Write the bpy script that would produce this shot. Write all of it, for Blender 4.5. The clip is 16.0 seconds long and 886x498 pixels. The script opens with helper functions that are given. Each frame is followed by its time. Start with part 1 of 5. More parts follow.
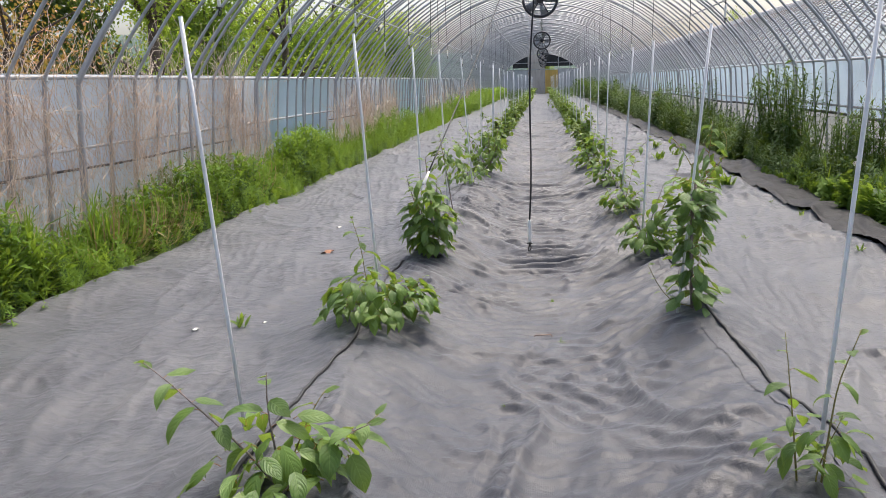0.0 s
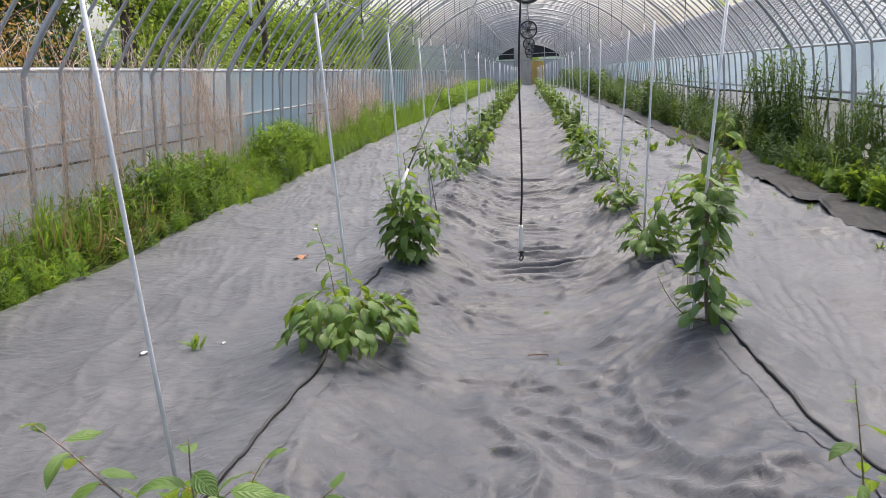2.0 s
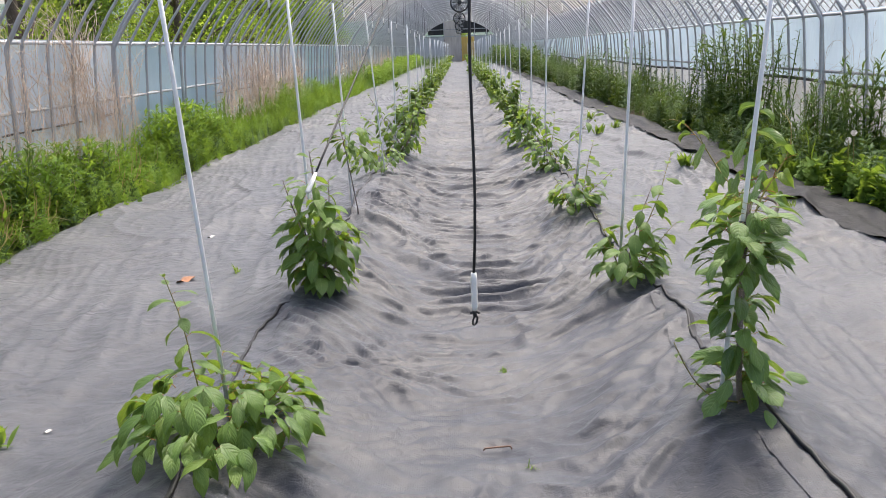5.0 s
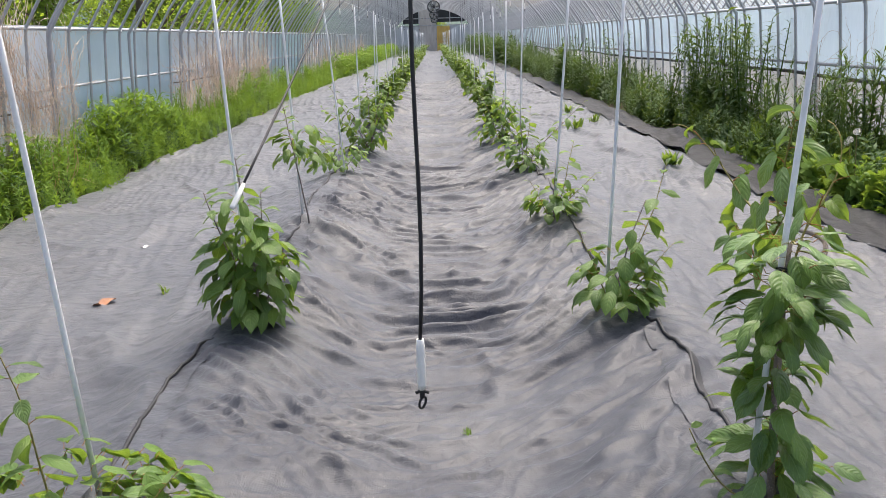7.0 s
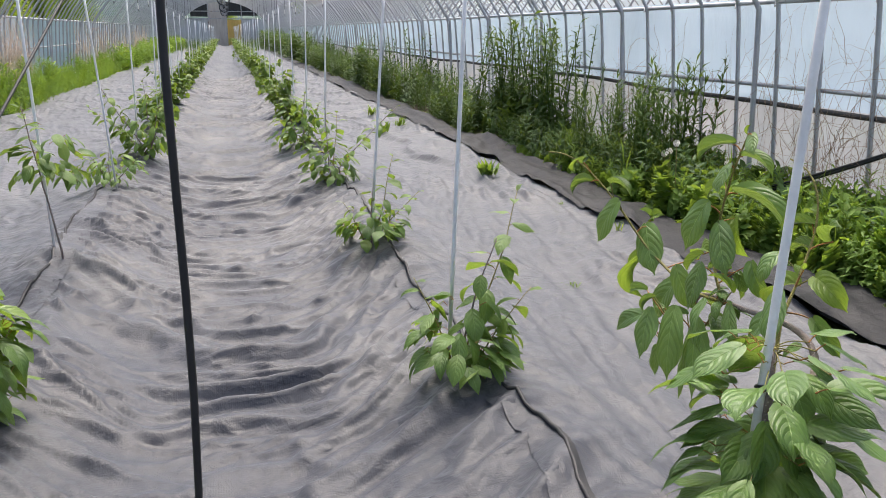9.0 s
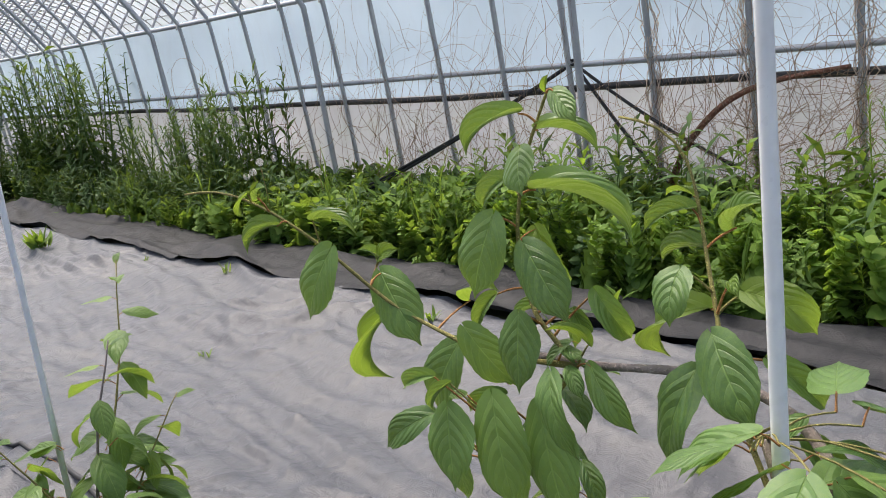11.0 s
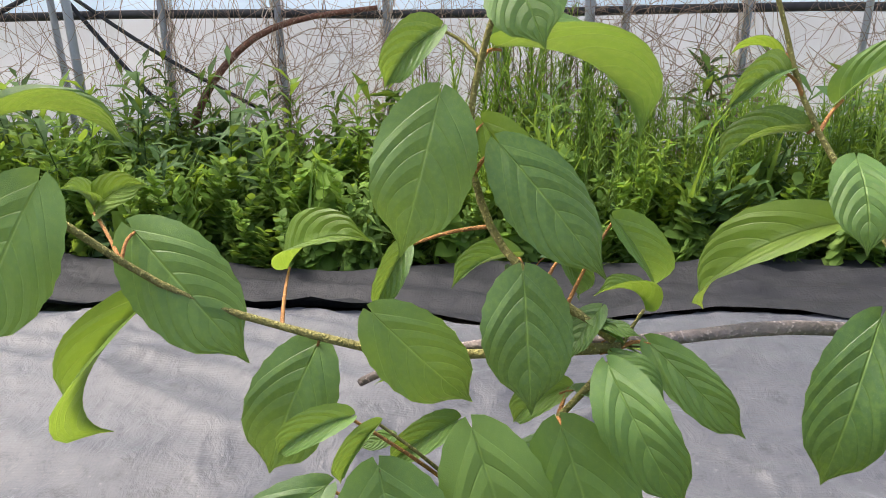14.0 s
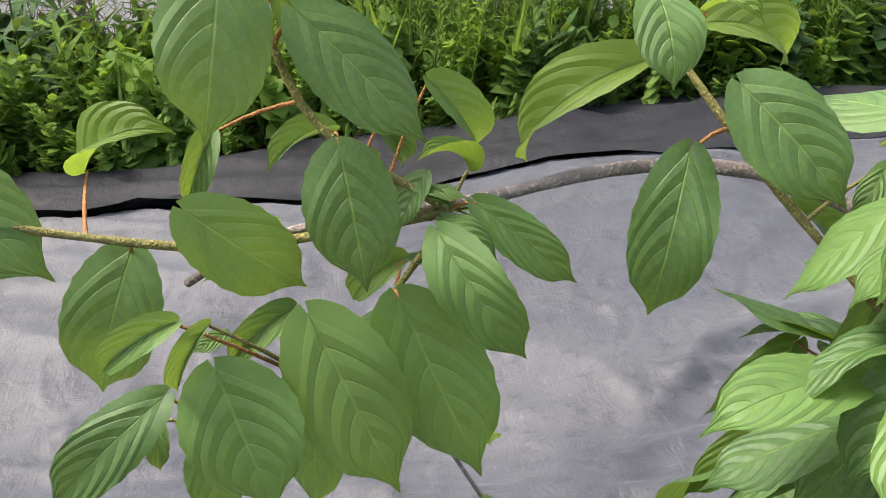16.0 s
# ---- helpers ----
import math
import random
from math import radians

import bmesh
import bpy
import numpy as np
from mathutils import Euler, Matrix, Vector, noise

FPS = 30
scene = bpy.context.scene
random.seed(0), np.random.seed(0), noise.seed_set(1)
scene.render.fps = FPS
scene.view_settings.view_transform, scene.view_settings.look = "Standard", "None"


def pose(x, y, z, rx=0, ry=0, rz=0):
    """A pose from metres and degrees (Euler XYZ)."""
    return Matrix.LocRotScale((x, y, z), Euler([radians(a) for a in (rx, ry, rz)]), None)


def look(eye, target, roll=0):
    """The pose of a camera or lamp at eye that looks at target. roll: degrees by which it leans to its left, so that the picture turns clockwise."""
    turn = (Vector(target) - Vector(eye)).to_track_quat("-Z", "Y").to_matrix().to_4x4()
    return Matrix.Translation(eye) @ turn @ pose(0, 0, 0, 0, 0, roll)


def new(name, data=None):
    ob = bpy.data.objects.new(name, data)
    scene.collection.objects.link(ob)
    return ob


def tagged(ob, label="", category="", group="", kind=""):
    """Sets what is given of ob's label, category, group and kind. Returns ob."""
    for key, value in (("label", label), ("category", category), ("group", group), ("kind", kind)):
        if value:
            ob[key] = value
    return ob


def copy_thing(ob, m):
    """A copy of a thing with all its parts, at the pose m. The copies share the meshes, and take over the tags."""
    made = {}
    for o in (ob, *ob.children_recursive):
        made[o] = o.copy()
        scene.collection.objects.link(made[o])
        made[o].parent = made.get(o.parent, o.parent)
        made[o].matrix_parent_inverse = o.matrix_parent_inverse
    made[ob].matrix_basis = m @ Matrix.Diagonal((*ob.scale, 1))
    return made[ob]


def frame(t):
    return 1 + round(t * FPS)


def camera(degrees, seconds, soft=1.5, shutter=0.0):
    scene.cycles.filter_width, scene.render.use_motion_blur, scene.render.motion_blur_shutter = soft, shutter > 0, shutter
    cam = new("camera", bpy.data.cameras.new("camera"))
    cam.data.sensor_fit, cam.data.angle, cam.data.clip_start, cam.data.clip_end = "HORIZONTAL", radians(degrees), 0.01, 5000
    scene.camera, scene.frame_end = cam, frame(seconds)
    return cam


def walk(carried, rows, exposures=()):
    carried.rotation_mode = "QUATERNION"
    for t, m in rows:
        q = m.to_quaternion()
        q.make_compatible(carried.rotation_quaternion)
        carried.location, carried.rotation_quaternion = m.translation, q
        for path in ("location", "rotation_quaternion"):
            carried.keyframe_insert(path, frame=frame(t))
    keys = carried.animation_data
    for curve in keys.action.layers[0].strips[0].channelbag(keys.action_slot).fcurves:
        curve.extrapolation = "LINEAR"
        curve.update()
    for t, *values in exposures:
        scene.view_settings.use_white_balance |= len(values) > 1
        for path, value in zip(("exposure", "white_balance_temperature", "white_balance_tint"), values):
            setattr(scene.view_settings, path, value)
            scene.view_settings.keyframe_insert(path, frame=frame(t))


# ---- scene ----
cam = camera(56.7, 16.0, soft=0.85)
PATH = [
    (0, (0.025, 0.036, 1.435), (-0.218, 1.981, 1.037), -1.8),
    (0.5, (-0.034, 0.147, 1.433), (-0.284, 2.091, 1.036), -1.5),
    (1, (-0.103, 0.237, 1.431), (-0.354, 2.181, 1.035), -1.4),
    (1.5, (-0.084, 0.358, 1.411), (-0.329, 2.302, 1.012), -1.8),
    (2, (0.003, 0.609, 1.402), (-0.213, 2.553, 0.986), -2.5),
    (2.5, (0.019, 0.784, 1.394), (-0.146, 2.725, 0.942), -2.3),
    (3, (-0.037, 1.039, 1.395), (-0.104, 2.984, 0.936), -3.4),
    (3.5, (-0.105, 1.259, 1.366), (-0.158, 3.203, 0.898), -4.3),
    (4, (-0.079, 1.522, 1.382), (-0.131, 3.465, 0.913), -3.9),
    (4.2, (-0.076, 1.577, 1.389), (-0.13, 3.52, 0.919), -3.3),
    (6.3, (-0.031, 2.409, 1.369), (-0.083, 4.346, 0.875), -2.0),
    (6.5, (-0.007, 2.433, 1.381), (-0.055, 4.369, 0.884), -2.1),
    (7, (0.006, 2.59, 1.365), (0.011, 4.526, 0.863), -1.9),
    (7.5, (-0.081, 2.82, 1.361), (-0.07, 4.758, 0.865), -1.8),
    (8, (-0.074, 2.996, 1.341), (-0.06, 4.933, 0.842), -2.0),
    (8.5, (-0.019, 3.211, 1.345), (0.066, 5.143, 0.836), -1.6),
    (9, (0.021, 3.405, 1.346), (0.505, 5.277, 0.834), 0.3),
    (9.5, (-0.005, 3.611, 1.328), (0.768, 5.384, 0.816), -1.6),
    (9.9, (0.024, 3.787, 1.293), (0.887, 5.518, 0.785), -2.0),
    (10, (0.031, 3.828, 1.281), (0.935, 5.538, 0.773), -2.3),
    (10.2, (0.079, 3.904, 1.27), (1.104, 5.544, 0.758), -3.6),
    (12.3, (0.282, 4.481, 1.197), (1.91, 5.492, 0.624), -5.4),
    (12.5, (0.33, 4.516, 1.186), (1.999, 5.436, 0.58), -4.1),
    (13, (0.415, 4.554, 1.167), (2.158, 5.234, 0.46), -5.3),
    (13.5, (0.418, 4.655, 1.115), (2.258, 5.038, 0.431), -3.0),
    (14, (0.393, 4.77, 1.11), (2.26, 4.958, 0.419), -0.6),
    (14.5, (0.399, 4.774, 1.126), (2.263, 4.854, 0.405), -4.2),
    (15, (0.415, 4.768, 1.134), (2.278, 4.789, 0.406), -3.8),
    (15.5, (0.428, 4.774, 1.087), (2.267, 4.639, 0.315), -3.6),
    (16, (0.415, 4.755, 1.101), (2.149, 4.581, 0.119), -3.1),
]
walk(cam, [(t, look(eye, target, roll)) for t, eye, target, roll in PATH], exposures=[(0, 1.0), (2, 1.02), (2.6, 1.27), (4, 1.24), (8, 1.2), (10, 1.12), (12.5, 1.25), (13, 1.45), (14, 1.58), (16, 1.55)])

# ---- light ----
SUN_EL, SUN_AZ = 62.0, 24.0
world = bpy.data.worlds.new("sky")
scene.world = world
world.use_nodes = True
wn = world.node_tree
wn.nodes.clear()
sky = wn.nodes.new("ShaderNodeTexSky")
sky.sky_type = "NISHITA"
sky.sun_disc = False
sky.sun_elevation, sky.sun_rotation = radians(SUN_EL), radians(SUN_AZ)
sky.altitude, sky.air_density, sky.dust_density, sky.ozone_density = 100, 0.8, 6.0, 0.6
bg = wn.nodes.new("ShaderNodeBackground")
bg.inputs["Strength"].default_value = 0.15
wo = wn.nodes.new("ShaderNodeOutputWorld")
wn.links.new(sky.outputs[0], bg.inputs[0])
wn.links.new(bg.outputs[0], wo.inputs[0])
lamp = bpy.data.lights.new("sun", "SUN")
lamp.energy, lamp.angle, lamp.color = 1.6, radians(16), (1.0, 0.94, 0.86)
sun = new("sun", lamp)
az, el = radians(SUN_AZ), radians(SUN_EL)
sun_from = Vector((math.sin(az) * math.cos(el), math.cos(az) * math.cos(el), math.sin(el)))
sun.matrix_world = look(sun_from * 50, (0, 0, 0))


# ---- materials ----
class Mat:
    """A node material with short calls."""

    def __init__(self, name, rough=0.6, metal=0.0, spec=0.5):
        self.m = bpy.data.materials.new(name)
        self.m.use_nodes = True
        self.t = self.m.node_tree
        self.b = self.t.nodes["Principled BSDF"]
        self.o = self.t.nodes["Material Output"]
        self.b.inputs["Roughness"].default_value = rough
        self.b.inputs["Metallic"].default_value = metal
        self.b.inputs["Specular IOR Level"].default_value = spec

    def node(self, kind, **given):
        n = self.t.nodes.new(kind)
        for k, v in given.items():
            n.inputs[k.replace("_", " ")].default_value = v
        return n

    def link(self, a, b):
        self.t.links.new(a, b)

    def coords(self, kind="Object", scale=(1, 1, 1)):
        c = self.node("ShaderNodeTexCoord")
        mp = self.node("ShaderNodeMapping")
        mp.inputs["Scale"].default_value = scale
        self.link(c.outputs[kind], mp.inputs["Vector"])
        return mp.outputs[0]

    def noise(self, at, scale, detail=3.0, rough=0.55, twist=0.0):
        n = self.node("ShaderNodeTexNoise", Scale=scale, Detail=detail, Roughness=rough, Distortion=twist)
        self.link(at, n.inputs["Vector"])
        return n.outputs["Fac"]

    def ramp(self, fac, stops):
        r = self.node("ShaderNodeValToRGB")
        e = r.color_ramp.elements
        while len(e) < len(stops):
            e.new(0.5)
        for el_, (p, c) in zip(e, stops):
            el_.position, el_.color = p, (*c, 1) if len(c) == 3 else c
        self.link(fac, r.inputs[0])
        return r.outputs[0]

    def mix(self, fac, a, b, kind="MIX"):
        n = self.t.nodes.new("ShaderNodeMix")
        n.data_type, n.blend_type = "RGBA", kind
        for v, i in ((fac, 0), (a, 6), (b, 7)):
            if hasattr(v, "is_linked"):
                self.link(v, n.inputs[i])
            else:
                n.inputs[i].default_value = v if i == 0 else (*v, 1)
        return n.outputs[2]

    def maths(self, op, a, b=0.0, c=0.0):
        n = self.t.nodes.new("ShaderNodeMath")
        n.operation = op
        for i, v in enumerate((a, b, c)):
            if hasattr(v, "is_linked"):
                self.link(v, n.inputs[i])
            else:
                n.inputs[i].default_value = v
        return n.outputs[0]

    def colour(self, out):
        if hasattr(out, "is_linked"):
            self.link(out, self.b.inputs["Base Color"])
        else:
            self.b.inputs["Base Color"].default_value = (*out, 1)
        return self

    def rough(self, out):
        self.link(out, self.b.inputs["Roughness"])
        return self

    def bump(self, height, strength=0.3, distance=0.01):
        n = self.node("ShaderNodeBump", Strength=strength, Distance=distance)
        self.link(height, n.inputs["Height"])
        self.link(n.outputs[0], self.b.inputs["Normal"])
        return n.outputs[0]

    def thin(self, colour, share):
        """Lets light through a thin sheet."""
        tr = self.node("ShaderNodeBsdfTranslucent")
        if hasattr(colour, "is_linked"):
            self.link(colour, tr.inputs[0])
        else:
            tr.inputs[0].default_value = (*colour, 1)
        ms = self.node("ShaderNodeMixShader")
        ms.inputs[0].default_value = share
        self.link(self.b.outputs[0], ms.inputs[1])
        self.link(tr.outputs[0], ms.inputs[2])
        self.link(ms.outputs[0], self.o.inputs[0])
        return ms

    def clear(self, last, share):
        """Lets part of the view pass straight through; share may be a texture."""
        tp = self.node("ShaderNodeBsdfTransparent")
        ms = self.node("ShaderNodeMixShader")
        if hasattr(share, "is_linked"):
            self.link(share, ms.inputs[0])
        else:
            ms.inputs[0].default_value = share
        self.link(last.outputs[0], ms.inputs[1])
        self.link(tp.outputs[0], ms.inputs[2])
        self.link(ms.outputs[0], self.o.inputs[0])


def make_fabric(name, dark, mid, dust, dust_at, spec=0.45):
    """Woven ground cover, faded and dusty."""
    k = Mat(name, rough=0.5, spec=spec)
    k.b.inputs["Sheen Weight"].default_value = 0.8 * spec - 0.1
    k.b.inputs["Sheen Roughness"].default_value = 0.45
    at = k.coords("Object")
    big = k.noise(at, 0.9, 4, 0.6, 0.4)
    patch = k.noise(at, 3.2, 5, 0.6, 0.6)
    streak = k.noise(k.coords("Object", (9, 5, 5)), 1.6, 6, 0.7, 0.5)
    c = k.ramp(patch, [(0.3, dark), (0.7, mid)])
    c = k.mix(k.ramp(big, [(dust_at, (0, 0, 0)), (dust_at + 0.22, (0.75, 0.75, 0.75))]), c, dust)
    sp = k.node("ShaderNodeSeparateXYZ")
    k.link(at, sp.inputs[0])
    off = k.maths("ADD", k.maths("ABSOLUTE", sp.outputs[0]), k.maths("MULTIPLY", k.maths("SUBTRACT", patch, 0.5), 1.6))
    c = k.mix(k.ramp(k.maths("MULTIPLY", off, 0.3), [(0.24, (0, 0, 0)), (0.52, (0.3, 0.3, 0.3))]), c, dust)
    c = k.mix(k.ramp(streak, [(0.5, (0, 0, 0)), (0.8, (0.35, 0.35, 0.35))]), c, dust)
    speck = k.noise(at, 60, 2, 0.5)
    c = k.mix(k.ramp(speck, [(0.66, (0, 0, 0)), (0.76, (0.4, 0.4, 0.4))]), c, tuple(v * 1.6 for v in dust))
    scratch = k.noise(k.coords("Object", (34, 22, 20)), 1.0, 6, 0.8, 0.4)
    c = k.mix(k.ramp(scratch, [(0.36, (0.55, 0.55, 0.55)), (0.48, (0, 0, 0))]), c, tuple(v * 0.45 for v in dark))
    scratch2 = k.noise(k.coords("Object", (20, 36, 20)), 1.0, 6, 0.8, 0.4)
    c = k.mix(k.ramp(scratch2, [(0.55, (0, 0, 0)), (0.75, (0.3, 0.3, 0.3))]), c, dust)
    k.colour(c)
    wave = []
    for axis, n in ((0, 260), (1, 200)):
        w = k.node("ShaderNodeTexWave", Scale=n / 6.28, Distortion=0.6, Detail=1)
        w.bands_direction = "XY"[axis]
        k.link(at, w.inputs["Vector"])
        wave.append(w.outputs["Fac"])
    weave = k.maths("ADD", wave[0], wave[1])
    cn = k.node("ShaderNodeTexNoise", Scale=5.5, Detail=5, Roughness=0.55, Distortion=0.9)
    cn.noise_type = "RIDGED_MULTIFRACTAL"
    k.link(k.coords("Object", (1.0, 1.5, 1.0)), cn.inputs["Vector"])
    fine = k.noise(at, 15, 5, 0.6, 0.8)
    h = k.maths("ADD", k.maths("MULTIPLY", weave, 0.004), k.maths("ADD", k.maths("MULTIPLY", cn.outputs["Fac"], 0.36), k.maths("MULTIPLY", fine, 0.26)))
    k.bump(h, 0.6, 0.045)
    k.rough(k.ramp(patch, [(0.3, (0.50,) * 3), (0.7, (0.66,) * 3)]))
    return k.m


def make_metal(name, base=(0.52, 0.53, 0.55), rust=0.0, rough=0.42, metal=0.75):
    k = Mat(name, rough=rough, metal=metal)
    at = k.coords("Object")
    n1, n2 = k.noise(at, 5, 4), k.noise(at, 60, 3)
    c = k.ramp(n1, [(0.3, tuple(v * 0.75 for v in base)), (0.7, base)])
    c = k.mix(k.ramp(n2, [(0.5, (0, 0, 0)), (0.75, (0.35, 0.35, 0.35))]), c, (0.62, 0.62, 0.6))
    if rust:
        c = k.mix(k.ramp(n1, [(0.62 - rust, (0, 0, 0)), (0.78 - rust, (0.8, 0.8, 0.8))]), c, (0.22, 0.13, 0.08))
    k.colour(c)
    k.rough(k.ramp(n2, [(0.3, (rough - 0.1,) * 3), (0.7, (rough + 0.15,) * 3)]))
    k.bump(n2, 0.15, 0.002)
    return k.m


def make_plastic(name, base, rough=0.5, vary=0.3):
    k = Mat(name, rough=rough)
    n = k.noise(k.coords("Object"), 22, 4)
    k.colour(k.ramp(n, [(0.3, tuple(v * (1 - vary) for v in base)), (0.7, base)]))
    k.bump(n, 0.15, 0.003)
    return k.m


def make_film(name, tint, share, through_, dirt):
    """Old greenhouse film: milky, dusty, part see-through."""
    k = Mat(name, rough=0.35, spec=0.4)
    at = k.coords("Object")
    big, small = k.noise(at, 0.7, 4, 0.6), k.noise(k.coords("Object", (1, 1, 0.35)), 7, 5, 0.7)
    c = k.ramp(big, [(0.3, tuple(v * 0.86 for v in tint)), (0.7, tint)])
    c = k.mix(k.ramp(small, [(0.5, (0, 0, 0)), (0.8, (dirt,) * 3)]), c, (0.42, 0.38, 0.33))
    k.colour(c)
    k.bump(k.noise(k.coords("Object", (1, 2, 0.6)), 4, 4, 0.6), 0.5, 0.03)
    k.clear(k.thin(c, share), through_)
    return k.m


def make_leaf(name, deep, fresh, young, veins=True, through_=0.35, bumpy=0.5, rough=0.42, spec=0.4):
    """Leaf with midrib and side veins along its own u (across) and v (along)."""
    k = Mat(name, rough=rough, spec=spec)
    rnd = k.node("ShaderNodeObjectInfo").outputs["Random"]
    isl = k.node("ShaderNodeNewGeometry").outputs["Random Per Island"]
    at = k.coords("Object")
    tone = k.maths("FRACT", k.maths("ADD", rnd, isl))
    c = k.ramp(tone, [(0.0, deep), (0.5, fresh), (0.84, fresh), (1.0, tuple(0.5 * p + 0.5 * q for p, q in zip(fresh, young)))])
    blot = k.noise(at, 26, 4, 0.6)
    c = k.mix(k.ramp(blot, [(0.42, (0, 0, 0)), (0.75, (0.5, 0.5, 0.5))]), c, young)
    if veins:
        uv = k.node("ShaderNodeTexCoord").outputs["UV"]
        sp = k.node("ShaderNodeSeparateXYZ")
        k.link(uv, sp.inputs[0])
        across = k.maths("ABSOLUTE", k.maths("SUBTRACT", sp.outputs[0], 0.5))
        mid = k.ramp(across, [(0.0, (1, 1, 1)), (0.022, (0, 0, 0))])
        arc = k.maths("ADD", k.maths("MULTIPLY", across, 0.3), k.maths("MULTIPLY", k.maths("POWER", across, 2.0), 1.3))
        bend = k.maths("SUBTRACT", sp.outputs[1], arc)
        saw = k.maths("PINGPONG", k.maths("MULTIPLY", k.maths("MAXIMUM", bend, 0.0), 6.0), 0.5)
        side = k.maths("MULTIPLY", k.ramp(saw, [(0.0, (1, 1, 1)), (0.06, (0, 0, 0))]), k.maths("GREATER_THAN", bend, -0.008))
        line = k.maths("MAXIMUM", mid, k.maths("MULTIPLY", side, 0.42))
        c = k.mix(k.maths("MULTIPLY", line, 0.55), c, tuple(min(1.0, v * 1.5 + 0.05) for v in young))
        net = k.noise(at, 160, 2, 0.5)
        h = k.maths("SUBTRACT", k.maths("MULTIPLY", saw, 0.7), k.maths("MULTIPLY", line, 0.3))
        h = k.maths("ADD", h, k.maths("MULTIPLY", net, 0.1))
        k.bump(h, bumpy, 0.004)
        spot = k.noise(at, 330, 1, 0.5)
        c = k.mix(k.ramp(spot, [(0.70, (0, 0, 0)), (0.76, (0.45, 0.45, 0.45))]), c, (0.45, 0.5, 0.38))
    k.colour(c)
    lit = k.mix(0.6, c, (0.34, 0.46, 0.03))
    k.thin(lit, through_)
    return k.m


def make_bark(name, base, scale=40):
    k = Mat(name, rough=0.8, spec=0.2)
    at = k.coords("Object")
    n = k.noise(at, scale, 5, 0.65)
    c = k.ramp(n, [(0.3, tuple(v * 0.55 for v in base)), (0.7, base)])
    dots = k.noise(at, scale * 6, 1)
    c = k.mix(k.ramp(dots, [(0.60, (0, 0, 0)), (0.68, (0.75, 0.75, 0.75))]), c, tuple(min(1, v * 1.9) for v in base))
    k.colour(c)
    k.bump(k.maths("ADD", n, k.maths("MULTIPLY", dots, 0.5)), 0.7, 0.005)
    return k.m


FABRIC = make_fabric("fabric", (0.014, 0.017, 0.027), (0.039, 0.044, 0.058), (0.110, 0.110, 0.112), 0.48)
FABRIC_DARK = make_fabric("fabric_dark", (0.012, 0.013, 0.016), (0.022, 0.023, 0.027), (0.036, 0.036, 0.037), 0.70, 0.15)
PIPE = make_metal("galvanised_pipe", (0.48, 0.49, 0.51), 0.0, 0.5, 0.4)
PIPE_OLD = make_metal("weathered_pipe", (0.50, 0.50, 0.51), 0.10, 0.55, 0.3)
STAKE = make_metal("bright_pipe", (0.90, 0.90, 0.88), 0.0, 0.35, 0.0)
BLACK = make_plastic("black_plastic", (0.018, 0.018, 0.020), 0.6)
BLACK_TUBE = make_plastic("old_black_tube", (0.05, 0.045, 0.042), 0.6, 0.5)
WHITE = make_plastic("white_plastic", (0.86, 0.84, 0.78), 0.6, 0.1)
STEEL_DARK = make_plastic("dark_cast_metal", (0.05, 0.05, 0.055), 0.5)
FILM_BLUE = make_film("film_blue", (0.70, 0.84, 0.95), 0.5, 0.08, 0.12)
FILM_MILK = make_film("film_milky", (0.72, 0.78, 0.85), 0.40, 0.08, 0.22)
FILM_LOW = make_film("film_low", (0.80, 0.80, 0.83), 0.45, 0.15, 0.35)
# the blue film in a darker tint, for the left wall
FILM_BLUE_LEFT = make_film("film_blue_left", (0.52, 0.66, 0.74), 0.5, 0.08, 0.15)
LEAF = make_leaf("leaf", (0.052, 0.120, 0.036), (0.122, 0.230, 0.058), (0.20, 0.31, 0.058), bumpy=0.8, rough=0.36, through_=0.32, spec=0.5)
# young curled leaves; brighter yellow-green also paints in light on their undersides
LEAF_YOUNG_LIT = make_leaf("leaf_young_lit", (0.085, 0.165, 0.026), (0.13, 0.225, 0.034), (0.21, 0.30, 0.055), bumpy=0.9, rough=0.38, through_=0.45, spec=0.4)
LEAF_SMALL = make_leaf("leaf_small", (0.062, 0.14, 0.033), (0.13, 0.235, 0.052), (0.24, 0.34, 0.065), bumpy=0.8, rough=0.38, through_=0.38, spec=0.45)
LEAF_FAR = make_leaf("leaf_far", (0.08, 0.145, 0.03), (0.13, 0.21, 0.04), (0.24, 0.32, 0.06), veins=False, rough=0.5, spec=0.3)
WEED = make_leaf("weed_leaf", (0.078, 0.15, 0.03), (0.14, 0.24, 0.045), (0.23, 0.33, 0.07), veins=False, through_=0.4, rough=0.6, spec=0.2)
WEED_LUSH = make_leaf("weed_leaf_lush", (0.085, 0.18, 0.028), (0.165, 0.29, 0.045), (0.28, 0.39, 0.075), veins=False, through_=0.5, rough=0.6, spec=0.2)
WEED_DARK = make_leaf("weed_leaf_dark", (0.028, 0.07, 0.022), (0.05, 0.105, 0.03), (0.095, 0.155, 0.04), veins=False, through_=0.25, rough=0.6, spec=0.2)
TREE_LEAF = make_leaf("tree_leaf", (0.16, 0.24, 0.03), (0.31, 0.41, 0.055), (0.46, 0.52, 0.09), veins=False, through_=0.55)
TREE_RUST = make_leaf("rust_leaf", (0.30, 0.10, 0.035), (0.48, 0.19, 0.065), (0.54, 0.30, 0.13), veins=False)
TREE_DARK = make_leaf("dark_needles", (0.018, 0.04, 0.014), (0.03, 0.065, 0.02), (0.06, 0.11, 0.03), veins=False)
STRAW = make_leaf("straw", (0.30, 0.18, 0.09), (0.44, 0.29, 0.16), (0.52, 0.38, 0.23), veins=False, through_=0.2, rough=0.7)
